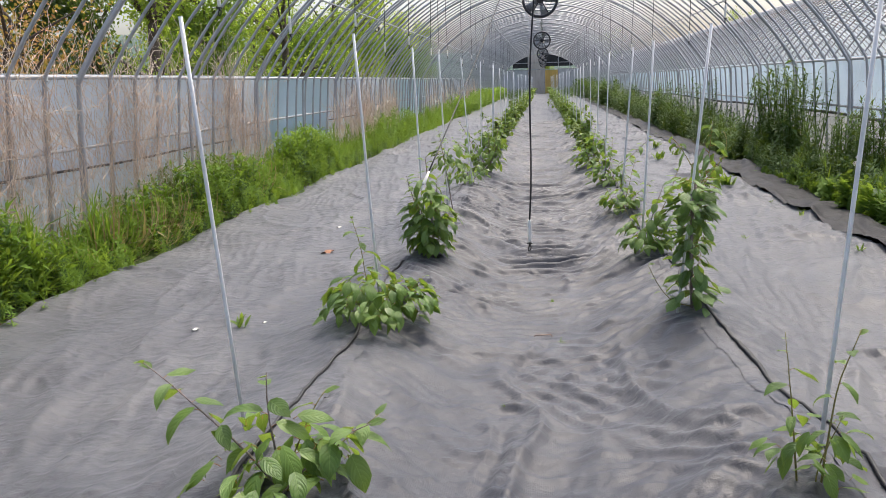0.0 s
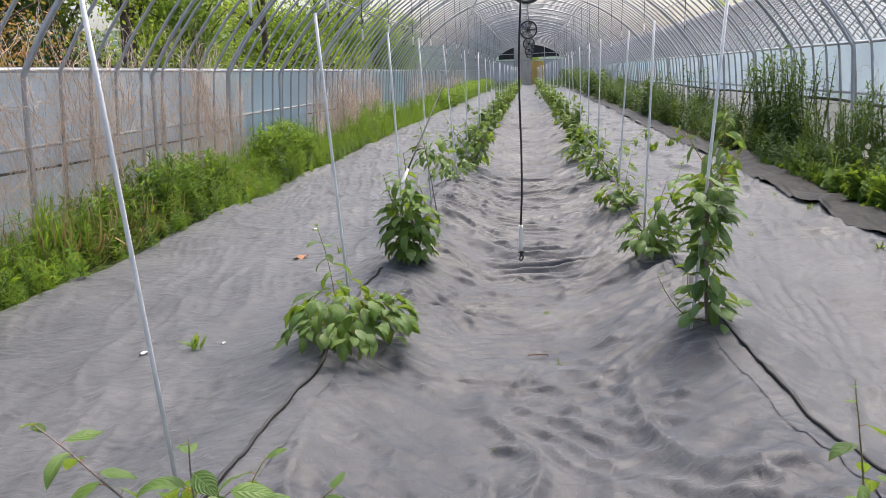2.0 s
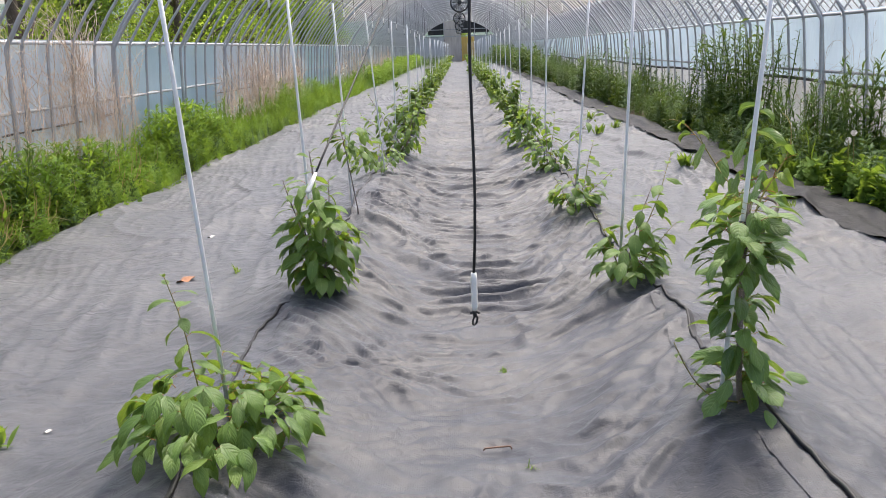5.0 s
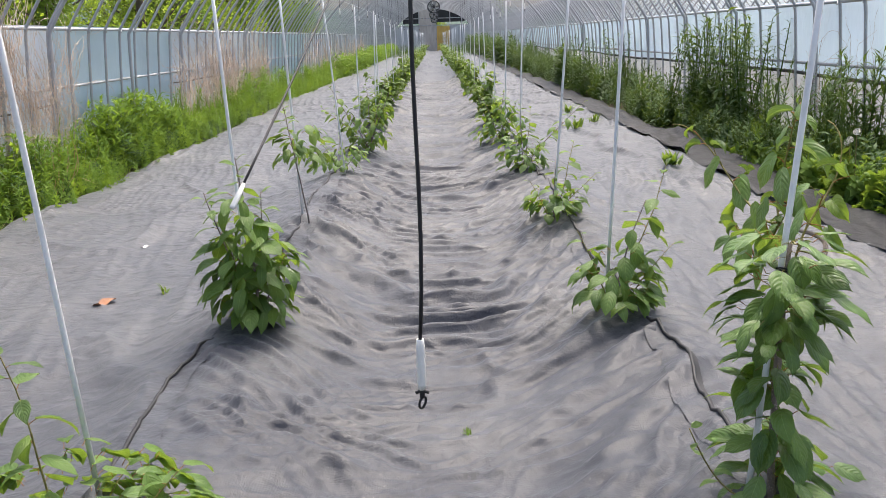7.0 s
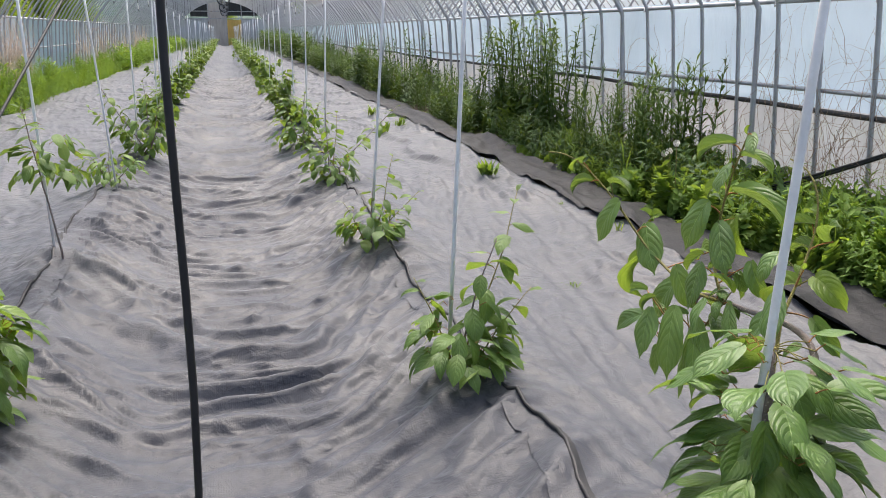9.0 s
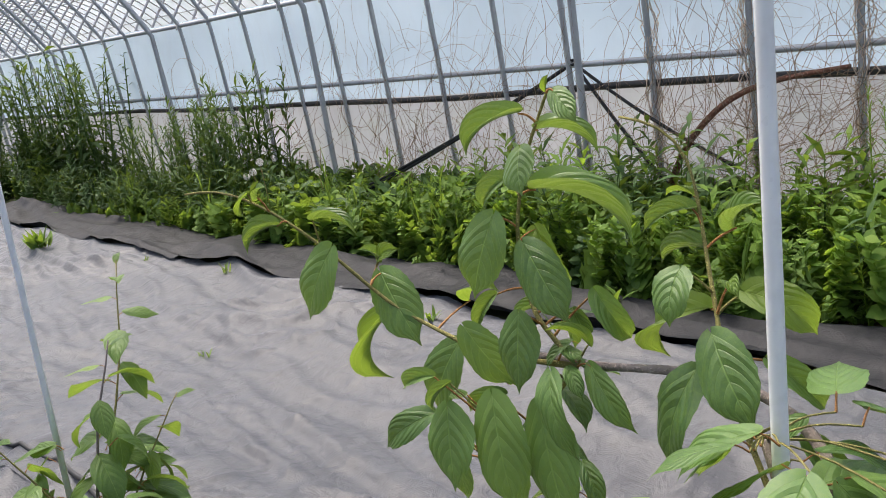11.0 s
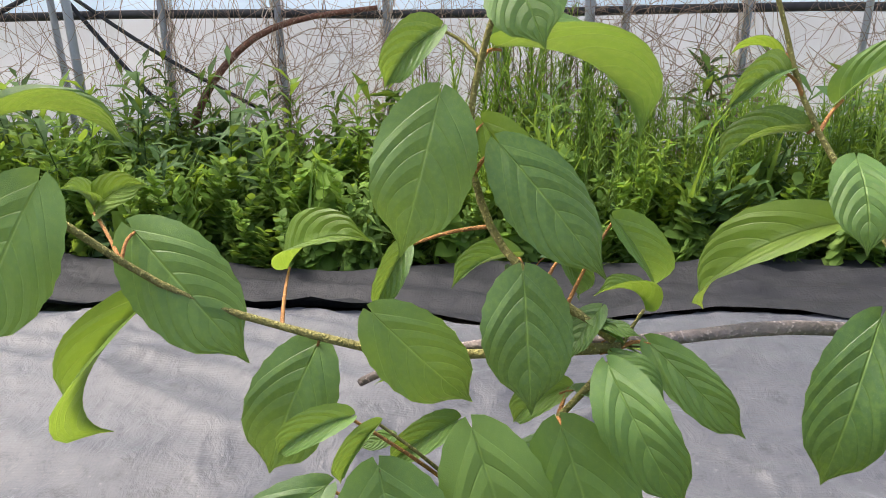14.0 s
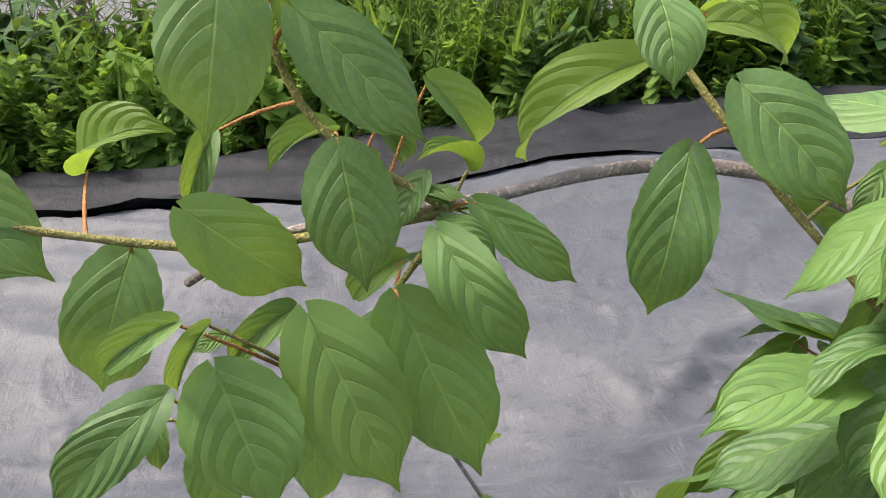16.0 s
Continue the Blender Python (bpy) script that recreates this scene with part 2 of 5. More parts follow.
VINE_DARK = make_bark("dead_vine_dark", (0.34, 0.24, 0.17), 30)
VINE = make_bark("dead_vine", (0.82, 0.65, 0.51), 30)
BARK = make_bark("sapling_bark", (0.30, 0.245, 0.22), 45)
TWIG = make_bark("green_twig", (0.27, 0.24, 0.08), 80)
STALK = make_bark("orange_stalk", (0.42, 0.2, 0.07), 80)
TRUNK = make_bark("tree_bark", (0.13, 0.10, 0.08), 10)


def make_soil():
    k = Mat("soil", rough=0.95, spec=0.1)
    at = k.coords("Object")
    n1, n2 = k.noise(at, 0.35, 5), k.noise(at, 9, 6, 0.7)
    c = k.ramp(n2, [(0.3, (0.06, 0.045, 0.03)), (0.7, (0.16, 0.125, 0.085))])
    c = k.mix(k.ramp(n1, [(0.4, (0, 0, 0)), (0.6, (0.8, 0.8, 0.8))]), c, (0.07, 0.11, 0.03))
    k.colour(c)
    k.bump(n2, 0.8, 0.05)
    return k.m


def make_board(name, a, b):
    k = Mat(name, rough=0.7, spec=0.3)
    n = k.noise(k.coords("Object", (1, 1, 0.2)), 3.5, 5, 0.65)
    k.colour(k.ramp(n, [(0.3, a), (0.7, b)]))
    k.bump(n, 0.3, 0.01)
    return k.m


SOIL = make_soil()
END_FILM = make_board("end_sheet", (0.42, 0.42, 0.42), (0.62, 0.63, 0.64))
END_BROWN = make_board("end_boards", (0.42, 0.36, 0.32), (0.66, 0.60, 0.55))
OCHRE = make_board("ochre_ground", (0.45, 0.32, 0.1), (0.65, 0.46, 0.15))
# near-black colour for the shade inside the end wall openings
DARK = make_board("painted_shade", (0.02, 0.02, 0.022), (0.05, 0.05, 0.05))


# ---- mesh helpers ----
class Soup:
    """Many small pieces gathered into one mesh."""

    def __init__(self):
        self.v, self.f, self.uv, self.n = [], [], [], 0

    def add(self, verts, faces, uv=None):
        verts = np.asarray(verts, float)
        self.v.append(verts)
        self.f.append(np.asarray(faces, int) + self.n)
        self.uv.append(np.full((len(verts), 2), 0.5) if uv is None else uv)
        self.n += len(verts)

    def tube(self, pts, radii, sides=6, cap=True):
        pts = np.asarray(pts, float)
        m = len(pts)
        radii = np.broadcast_to(np.asarray(radii, float), (m,))
        tan = np.gradient(pts, axis=0)
        tan /= np.linalg.norm(tan, axis=1)[:, None] + 1e-9
        ref = np.array([0.0, 0, 1]) if abs(tan[:, 2]).mean() < 0.8 else np.array([1.0, 0, 0])
        a = np.cross(tan, ref)
        a /= np.linalg.norm(a, axis=1)[:, None] + 1e-9
        b = np.cross(tan, a)
        ang = np.arange(sides) * 2 * np.pi / sides
        ring = pts[:, None] + radii[:, None, None] * (a[:, None] * np.cos(ang)[None, :, None] + b[:, None] * np.sin(ang)[None, :, None])
        idx = np.arange(m * sides).reshape(m, sides)
        nxt = np.roll(idx, -1, 1)
        quads = np.stack([idx[:-1], nxt[:-1], nxt[1:], idx[1:]], -1).reshape(-1, 4)
        v = ring.reshape(-1, 3)
        if cap:
            v = np.vstack([v, pts[0], pts[-1]])
            e0, e1 = m * sides, m * sides + 1
            c0 = np.stack([nxt[0], idx[0], np.full(sides, e0), np.full(sides, e0)], -1)
            c1 = np.stack([idx[-1], nxt[-1], np.full(sides, e1), np.full(sides, e1)], -1)
            quads = np.vstack([quads, c0, c1])
        self.add(v, quads)
        return self

    def box(self, lo, hi):
        (x0, y0, z0), (x1, y1, z1) = lo, hi
        v = [(x, y, z) for z in (z0, z1) for y in (y0, y1) for x in (x0, x1)]
        self.add(v, [(0, 2, 3, 1), (4, 5, 7, 6), (0, 1, 5, 4), (1, 3, 7, 5), (3, 2, 6, 7), (2, 0, 4, 6)])
        return self

    def grid(self, p, uv=None):
        """p: rows x columns x 3."""
        r, c = p.shape[:2]
        i = np.arange(r * c).reshape(r, c)
        self.add(p.reshape(-1, 3), np.stack([i[:-1, :-1], i[:-1, 1:], i[1:, 1:], i[1:, :-1]], -1).reshape(-1, 4), uv)
        return self

    def place(self, verts, faces, mats, uv=None):
        """Copies of one small piece, at many 4x4 poses."""
        mats = np.asarray(mats)
        k, n = len(mats), len(verts)
        v = np.einsum("kij,nj->kni", mats[:, :3, :3], verts) + mats[:, None, :3, 3]
        f = np.asarray(faces)[None] + (np.arange(k) * n)[:, None, None]
        self.add(v.reshape(-1, 3), f.reshape(-1, f.shape[-1]), None if uv is None else np.tile(uv, (k, 1)))
        return self

    def mesh(self, name, material, smooth=True):
        me = bpy.data.meshes.new(name)
        v, f, uv = np.vstack(self.v), np.vstack(self.f), np.vstack(self.uv)
        me.vertices.add(len(v))
        me.vertices.foreach_set("co", v.ravel())
        tri = f[:, 2] == f[:, 3]
        size = np.where(tri, 3, 4)
        loops = f[np.arange(4)[None, :] < size[:, None]]
        me.loops.add(len(loops))
        me.loops.foreach_set("vertex_index", loops.astype(np.int32))
        me.polygons.add(len(f))
        me.polygons.foreach_set("loop_start", np.r_[0, np.cumsum(size)[:-1]].astype(np.int32))
        layer = me.uv_layers.new(name="UVMap")
        layer.data.foreach_set("uv", uv[loops].ravel())
        me.update(calc_edges=True)
        me.polygons.foreach_set("use_smooth", np.full(len(f), smooth))
        me.materials.append(material)
        me.validate()
        return me


def part(name, mesh, parent=None, label="", m=None):
    ob = new(name, mesh)
    if parent:
        ob.parent = parent
    if m is not None:
        ob.matrix_local = m
    return tagged(ob, label)


def thing(name, at=(0, 0, 0), label="", category="", group="", kind=""):
    ob = new(name)
    ob.empty_display_size = 0.1
    ob.location = at
    return tagged(ob, label, category, group, kind)


def lattice(ix, iy, seed):
    h = (ix * 374761393 + iy * 668265263 + seed * 1442695041) & 0x7FFFFFFF
    h = ((h ^ (h >> 13)) * 1274126177) & 0x7FFFFFFF
    return ((h ^ (h >> 16)) & 0xFFFF) / 32767.5 - 1.0


def vnoise(x, y, seed=0):
    """Smooth value noise in two dimensions, -1 to 1."""
    x, y = np.asarray(x, float), np.asarray(y, float)
    ix, iy = np.floor(x).astype(np.int64), np.floor(y).astype(np.int64)
    fx, fy = x - ix, y - iy
    fx, fy = fx * fx * fx * (fx * (fx * 6 - 15) + 10), fy * fy * fy * (fy * (fy * 6 - 15) + 10)
    a, b = lattice(ix, iy, seed), lattice(ix + 1, iy, seed)
    c, d = lattice(ix, iy + 1, seed), lattice(ix + 1, iy + 1, seed)
    return (a * (1 - fx) + b * fx) * (1 - fy) + (c * (1 - fx) + d * fx) * fy


def fbm(x, y, seed=0, octaves=3):
    return sum(vnoise(x * 2**i, y * 2**i, seed + i) * 0.5**i for i in range(octaves))


# ---- plan ----
Y0, Y1 = -9.0, 80.0
EAVE_X, EAVE_Z, RIDGE = 3.95, 1.57, 3.8
ROW_L = [(-1.11, 2.855), (-0.91, 4.525), (-0.886, 6.237), (-0.886, 7.84), (-0.807, 9.72), (-0.84, 11.7)]
ROW_R = [(0.946, 2.744), (0.734, 4.386), (0.741, 6.105), (0.753, 7.862), (0.787, 10.4), (0.80, 12.2)]
for k in range(1, 34):
    ROW_L.append((-0.85 + 0.04 * math.sin(k * 2.3), 11.7 + 2.0 * k + 0.2 * math.sin(k * 1.7)))
    ROW_R.append((0.82 + 0.04 * math.sin(k * 3.1), 12.0 + 2.0 * k + 0.2 * math.cos(k * 1.3)))


def relief(x, y):
    """Height of the bare ground: a furrow between two raised beds."""
    x, y = np.asarray(x, float), np.asarray(y, float)
    a = np.abs(x + 0.03 * np.sin(y * 0.7))
    bed = 0.145 * np.exp(-(((a - 0.88) / np.where(a < 0.88, 0.42, 0.48)) ** 2))
    z = bed + np.where(x > 0, 0.03, -0.01) * np.clip(a - 1.2, 0, 1.2)
    z = z + (0.022 * fbm(x * 0.8 + 7, y * 0.45, 3, 2) + 0.020 * fbm(x * 1.7, y * 1.25, 6, 2) * np.clip(a - 0.9, 0, 1)) * (a < 3.6)
    lump = 0.0
    for px, py in ROW_L[:8] + ROW_R[:8]:
        lump = np.maximum(lump, 0.05 * np.exp(-(((x - px) / 0.3) ** 2 + ((y - py) / 0.34) ** 2)))
    return z + lump


def ground_z(x, y):
    return float(relief(np.array([x]), np.array([y]))[0])


def crest(n, p):
    return (1 - np.abs(n)) ** p


def crumple(u, v, seed, octaves=4, gain=0.55, sharp=2.2):
    """Creases that branch: fine ones only where coarse ones run."""
    z, w, amp = 0.0, 1.0, 1.0
    for i in range(octaves):
        n = crest(np.clip(1.5 * vnoise(u, v, seed + i), -1, 1), sharp)
        z = z + amp * n * w
        w, amp = np.clip(0.25 + 1.1 * n, 0, 1), amp * gain
        u, v = 1.8 * u + 0.45 * v + 3.7, 1.95 * v - 0.3 * u + 1.3
    return z


def gate(x, y, seed, lo=-0.3, hi=0.45):
    """0 to 1 patches that switch a set of wrinkles on and off."""
    g = np.clip((vnoise(x, y, seed) - lo) / (hi - lo), 0, 1)
    return g * g * (3 - 2 * g)


def ripple(phase, sharp):
    """Parallel folds with rounded valleys and narrower crests."""
    return (0.5 + 0.5 * np.sin(2 * np.pi * phase)) ** sharp


def folds(x, y):
    """Slack and wrinkles of the sheet on the ground."""
    a = np.abs(x)
    w1 = fbm(x * 1.2, y * 0.9, 11, 2)
    w2 = fbm(x * 3.3, y * 3.6, 14, 2)
    w3 = fbm(x * 8.0, y * 8.5, 17, 2)
    inner = 1 / (1 + np.exp((a - 0.98) / 0.09))
    sag = 1.15 * np.clip(a - 0.28, 0, 1.2) ** 1.2
    t = y - sag
    # across the furrow, climbing both beds
    z = 0.019 * gate(x * 0.9, y * 1.5, 26, -0.7, 0.3) * ripple(t * 2.3 + 0.55 * w1 + 0.10 * w2, 3.0)
    z = z + 0.012 * gate(x * 1.5 + 4, t * 2.4, 27) * ripple((y - 0.55 * sag) * 4.3 + 0.9 * w1 + 0.30 * w2, 2.7)
    z = z + 0.0075 * gate(x * 2.2 + 8, t * 3.1, 28) * ripple((t + 0.12 * x) * 8.6 + 1.3 * w1 + 0.75 * w2, 2.3)
    z = z + 0.0045 * gate(x * 3.1 + 2, y * 3.3, 29, -0.2, 0.5) * ripple((y - 0.35 * x) * 16.0 + 1.2 * w1 + 1.2 * w2 + 0.4 * w3, 2.0)
    z = z + 0.016 * crumple(x * 0.8 + 0.2 * w2, t * 2.3, 21, 2, 0.6, 2.6) + 0.009 * crumple(x * 1.5 - 0.3 * w2, (y - 0.5 * sag) * 5.6, 121, 2, 0.5, 2.6)
    calm = 1 - 0.62 * np.exp(-(((y - 3.3) / 1.25) ** 2))
    z = 2.0 * inner * z * calm
    # long folds beside the beds
    side = np.where(x > 0, 1.0, 0.62)
    o = 0.012 * gate(x * 1.1, y * 0.45, 36, -0.5, 0.4) * ripple((a - 0.10 * y) * 2.3 + 0.35 * w1, 2.8)
    o = o + 0.009 * gate(x * 2.0, y * 0.8 + 3, 37) * ripple((a - 0.16 * y) * 5.2 + 0.5 * w1 + 0.12 * w2, 2.6)
    o = o + 0.0055 * gate(x * 2.6 + 5, y * 1.3, 38) * ripple((a - 0.22 * y) * 10.5 + 0.8 * w1 + 0.25 * w2, 2.3)
    o = o + 0.018 * crumple(x * 1.9 + y * 0.3 + 0.4 * w1, y * 0.55 + 0.3 * w1, 31, 4, 0.6, 2.8)
    z = z + 2.0 * (1 - inner) * side * o
    # crossing creases at the near end
    near = np.exp(-(((y - 2.9) / 1.2) ** 2)) * np.exp(-((x / 1.0) ** 4))
    z = z + near * (0.048 * crumple(x * 1.5 + y * 0.5 + 0.4 * w1, y * 0.9 - x * 0.5 + 0.4 * w1, 41, 4, 0.6, 3.2) + 0.020 * gate(x * 2.4, y * 2.4, 43) * ripple((y + 0.9 * x) * 6.0 + 1.1 * w1 + 0.5 * w2, 1.7))
    z = z + 0.0035 * w3 * (0.4 + 0.6 * gate(x * 1.4, y * 1.4, 51)) + 0.003 * crumple(x * 7, y * 7 + w1, 55, 2, 0.5, 3.0)
    for px, py in ROW_L[:7] + ROW_R[:7]:
        dx, dy = x - px, y - py
        rr = np.hypot(dx, dy) + 1e-6
        ang = np.arctan2(dy, dx)
        z = z + 0.010 * np.exp(-(((rr - 0.36) / 0.20) ** 2)) * crest(vnoise(5.0 * np.cos(ang) + 7 * px, 5.0 * np.sin(ang) + py, 61), 3)
    # pinched fold that runs from the staple towards the near end
    line = np.interp(y, [2.0, 2.7, 3.2, 3.6, 3.95, 4.25, 4.5], [-0.30, -0.235, -0.20, -0.185, -0.135, -0.03, 0.02]) + 0.012 * np.sin(y * 9) + 0.02 * w2
    on = np.clip((4.5 - y) * 4, 0, 1)
    z = z + on * (0.010 * np.exp(-(((x - line) / 0.018) ** 2)) - 0.010 * np.exp(-(((x - line - 0.05) / 0.025) ** 2))) * (0.7 + 0.5 * w2)
    pin = ((x - 0.02) / 0.10) ** 2 + ((y - 4.52) / 0.06) ** 2
    z = z - 0.024 * np.exp(-pin)
    return z


def cloth_z(x, y):
    return float(relief(np.array([x]), np.array([y]))[0] + folds(np.array([x]), np.array([y]))[0])


# ---- ground ----
def build_ground():
    xs = np.r_[-400, -120, -40, np.linspace(-15, -5, 6), np.linspace(-4.4, 4.4, 45), np.linspace(5, 16, 6), 40, 120, 400]
    ys = np.r_[-300, -80, -30, np.linspace(-10, 26, 110), np.linspace(27, 82, 40), 120, 250, 700, 1500]
    x, y = np.meshgrid(xs, ys)
    z = relief(np.clip(x, -4, 4), y) - 0.03
    s = Soup().grid(np.stack([x, y, z], -1))
    tagged(new("ground", s.mesh("ground", SOIL)), "bare brown soil with moss under the greenhouse", "ground", kind="structure")


def strip(x0, x1, ys, nx, lift, edge=0.03, seed=5):
    """A sheet laid on the ground, with uneven sides."""
    u = np.linspace(0, 1, nx)
    yy = np.repeat(ys[:, None], nx, 1)
    lo = x0 + edge * fbm(ys * 1.1, ys * 0, seed, 3)
    hi = x1 + edge * fbm(ys * 1.3 + 5, ys * 0, seed + 9, 3)
    xx = lo[:, None] + (hi - lo)[:, None] * u[None]
    zz = relief(xx, yy) + folds(xx, yy) + lift
    rim = np.minimum(u, 1 - u) * (x1 - x0)
    zz = zz - 0.02 * np.exp(-((rim / 0.03) ** 2))[None]
    return np.stack([xx, yy, zz], -1)


def build_fabric():
    near = np.linspace(1.2, 11.0, 860)
    mid = np.linspace(11.0, 28.0, 400)[1:]
    far = np.linspace(28.0, 79.5, 130)[1:]
    back = np.linspace(-8.5, 1.2, 50)[:-1]
    ys = np.r_[back, near, mid, far]
    s = Soup().grid(strip(-3.46, 2.68, ys, 350, 0.0))
    tagged(new("ground_cover", s.mesh("ground_cover", FABRIC)), "dusty faded grey woven ground cover, wrinkled over planting beds", "weed mat", kind="structure")
    ys = np.r_[np.linspace(-8, 1, 30)[:-1], np.linspace(1, 14, 220), np.linspace(14, 79, 130)[1:]]
    p = strip(2.60, 3.14, ys, 18, 0.012, 0.035, 61)
    p[..., 2] += 0.012 * np.abs(fbm(p[..., 0] * 5, p[..., 1] * 2.5, 71, 2)) - 0.01
    u = np.linspace(0, 0.54, 18)[None]
    p[..., 2] += (0.02 + 0.04 * np.clip(fbm(ys * 1.2, ys * 0, 91, 3) + 0.3, 0, 1))[:, None] * np.exp(-((u / 0.06) ** 2))
    s = Soup().grid(p)
    tagged(new("ground_cover_strip", s.mesh("ground_cover_strip", FABRIC_DARK)), "newer black ground cover strip beside the weeds", "weed mat", kind="structure")


build_ground()
build_fabric()


# ---- greenhouse frame ----
def arch_points(ex, ez, top, n=28, foot=0.12, base=0.0):
    """Left foot, leg, bow, right leg, right foot."""
    rise = top - ez
    r = (ex * ex + rise * rise) / (2 * rise)
    half = math.asin(ex / r)
    bow = [(r * math.sin(a), top - r + r * math.cos(a)) for a in np.linspace(-half, half, n)]
    leg = [(ex + foot * (1 - (z - base) / (ez - base)) ** 0.8, z) for z in np.linspace(base - 0.15, ez - 0.12, 6)]
    left = [(-x, z) for x, z in leg]
    return np.array([(x, 0, z) for x, z in left + bow + leg[::-1]])


def rail(s, x, z, y0, y1, r, wob=0.004, sides=8, step=2.0):
    ys = np.arange(y0, y1 + step, step)
    s.tube(np.stack([x + wob * np.sin(ys * 1.3), ys, z + wob * np.sin(ys * 0.9 + 1)], -1), r, sides)


def build_frame(cx=0.0, parent_label="", old=False):
    house = thing("greenhouse_frame", (cx, 0, 0), parent_label, "greenhouse frame", kind="structure")
    arch = Soup().tube(arch_points(EAVE_X, EAVE_Z, RIDGE), 0.0165, 8).mesh("arch", PIPE_OLD if old else PIPE)
    inner = Soup().tube(arch_points(EAVE_X - 0.05, EAVE_Z - 0.05, RIDGE - 0.06, 34, 0.06), 0.021, 8).mesh("inner_arch", PIPE)
    y, k = 6.865 - 0.5 * 31, 0
    while y < Y1 and k < 190:
        part("arch_pipe", arch, house, m=pose(0, y, 0, 0, 0, 0.25 * math.sin(k * 1.9)))
        y, k = y + 0.5, k + 1
    if not old:
        y = 8.94 - 2.25 * 7
        while y < Y1:
            part("brace_arch", inner, house, "thicker galvanised arch set inside the others", m=pose(0, y + 0.07, 0))
            y += 2.25
    for name, x, z, r in (("eave_rail", EAVE_X + 0.01, EAVE_Z, 0.018), ("mid_rail", 4.025, 0.96, 0.0165), ("purlin", 3.05, 2.65 - 0.03, 0.013), ("purlin", 1.75, 3.46 - 0.04, 0.013), ("ridge_pipe", 0, RIDGE - 0.03, 0.014)):
        for sgn in (-1, 1) if x else (1,):
            s = Soup()
            rail(s, sgn * x, z, Y0, Y1, r)
            part(name, s.mesh(name, PIPE), house)
    return house


house = build_frame(0.0, "bare galvanised pipe arches of a long tunnel greenhouse")


def side_sheet(x_of_z, z0, z1, y0, y1, seed, nz=9, amp=0.02):
    ys = np.linspace(y0, y1, int((y1 - y0) * 5))
    u = np.linspace(0, 1, nz)
    yy, zz = np.meshgrid(ys, z0 + (z1 - z0) * u, indexing="ij")
    bulge = amp * (fbm(yy * 1.1, zz * 2.5, seed, 3) + 0.6 * np.abs(np.sin(yy * np.pi / 0.5)))
    xx = x_of_z(zz)
    return np.stack([xx + np.sign(xx) * bulge, yy, zz], -1)


def wall_x(sgn):
    return lambda z: sgn * (EAVE_X + 0.045 + 0.12 * (1 - np.clip(z, 0, EAVE_Z) / EAVE_Z) ** 0.8)


def build_sides():
    for sgn, name in ((1, "wall_right"), (-1, "wall_left")):
        w = thing(name, (0, 0, 0), "milky plastic film side wall rolled on a black tube" if sgn > 0 else "dusty pale film side wall overgrown with dead vines", "wall", kind="structure")
        if sgn > 0:
            part("upper_film", Soup().grid(side_sheet(wall_x(1), 0.84, 1.60, Y0, Y1, 3)).mesh("upper_film", FILM_BLUE), w, "pale blue translucent film")
        else:
            for a, b, mt, lab in ((Y0, 11.6, FILM_MILK, "pale lilac dusty film"), (11.6, 15.6, FILM_BLUE_LEFT, "pale blue translucent film"), (15.6, 22, FILM_MILK, "pale lilac dusty film"), (22, 29, FILM_BLUE_LEFT, "pale blue translucent film"), (29, Y1, FILM_MILK, "pale lilac dusty film")):
                part("upper_film", Soup().grid(side_sheet(wall_x(-1), 0.80 if mt is FILM_MILK else 0.30, 1.60, a, b, 13)).mesh("upper_film", mt), w, lab)
        part("lower_film", Soup().grid(side_sheet(lambda z: wall_x(sgn)(z) + sgn * 0.05, 0.0, 0.9, Y0, Y1, 23, 9, 0.035)).mesh("lower_film", FILM_LOW if sgn > 0 else FILM_MILK), w, "dirty clear film down to the soil")
        s = Soup()
        ys = np.arange(Y0, Y1, 0.6)
        s.tube(np.stack([(4.035 if sgn > 0 else -4.11) + 0 * ys, ys, (0.84 if sgn > 0 else 0.78) + 0.018 * np.sin(ys * 0.55) + 0.008 * np.sin(ys * 2.2)], -1), 0.019 if sgn > 0 else 0.012, 8)
        part("roller_tube", s.mesh("roller_tube", BLACK_TUBE), w, "grimy black roll-up tube")
        s = Soup()
        for y in np.arange(Y0, 30, 0.5):
            yy = 6.865 - 0.5 * 31 + round((y - 6.865 + 15.5) / 0.5) * 0.5
            s.tube([(sgn * 3.99, yy - 0.03, EAVE_Z + 0.02), (sgn * 3.93, yy, EAVE_Z - 0.035), (sgn * 3.96, yy + 0.035, EAVE_Z + 0.03)], 0.006, 5)
        part("pipe_clips", s.mesh("pipe_clips", PIPE), w, "wire clips tying arches to the rail")


build_sides()


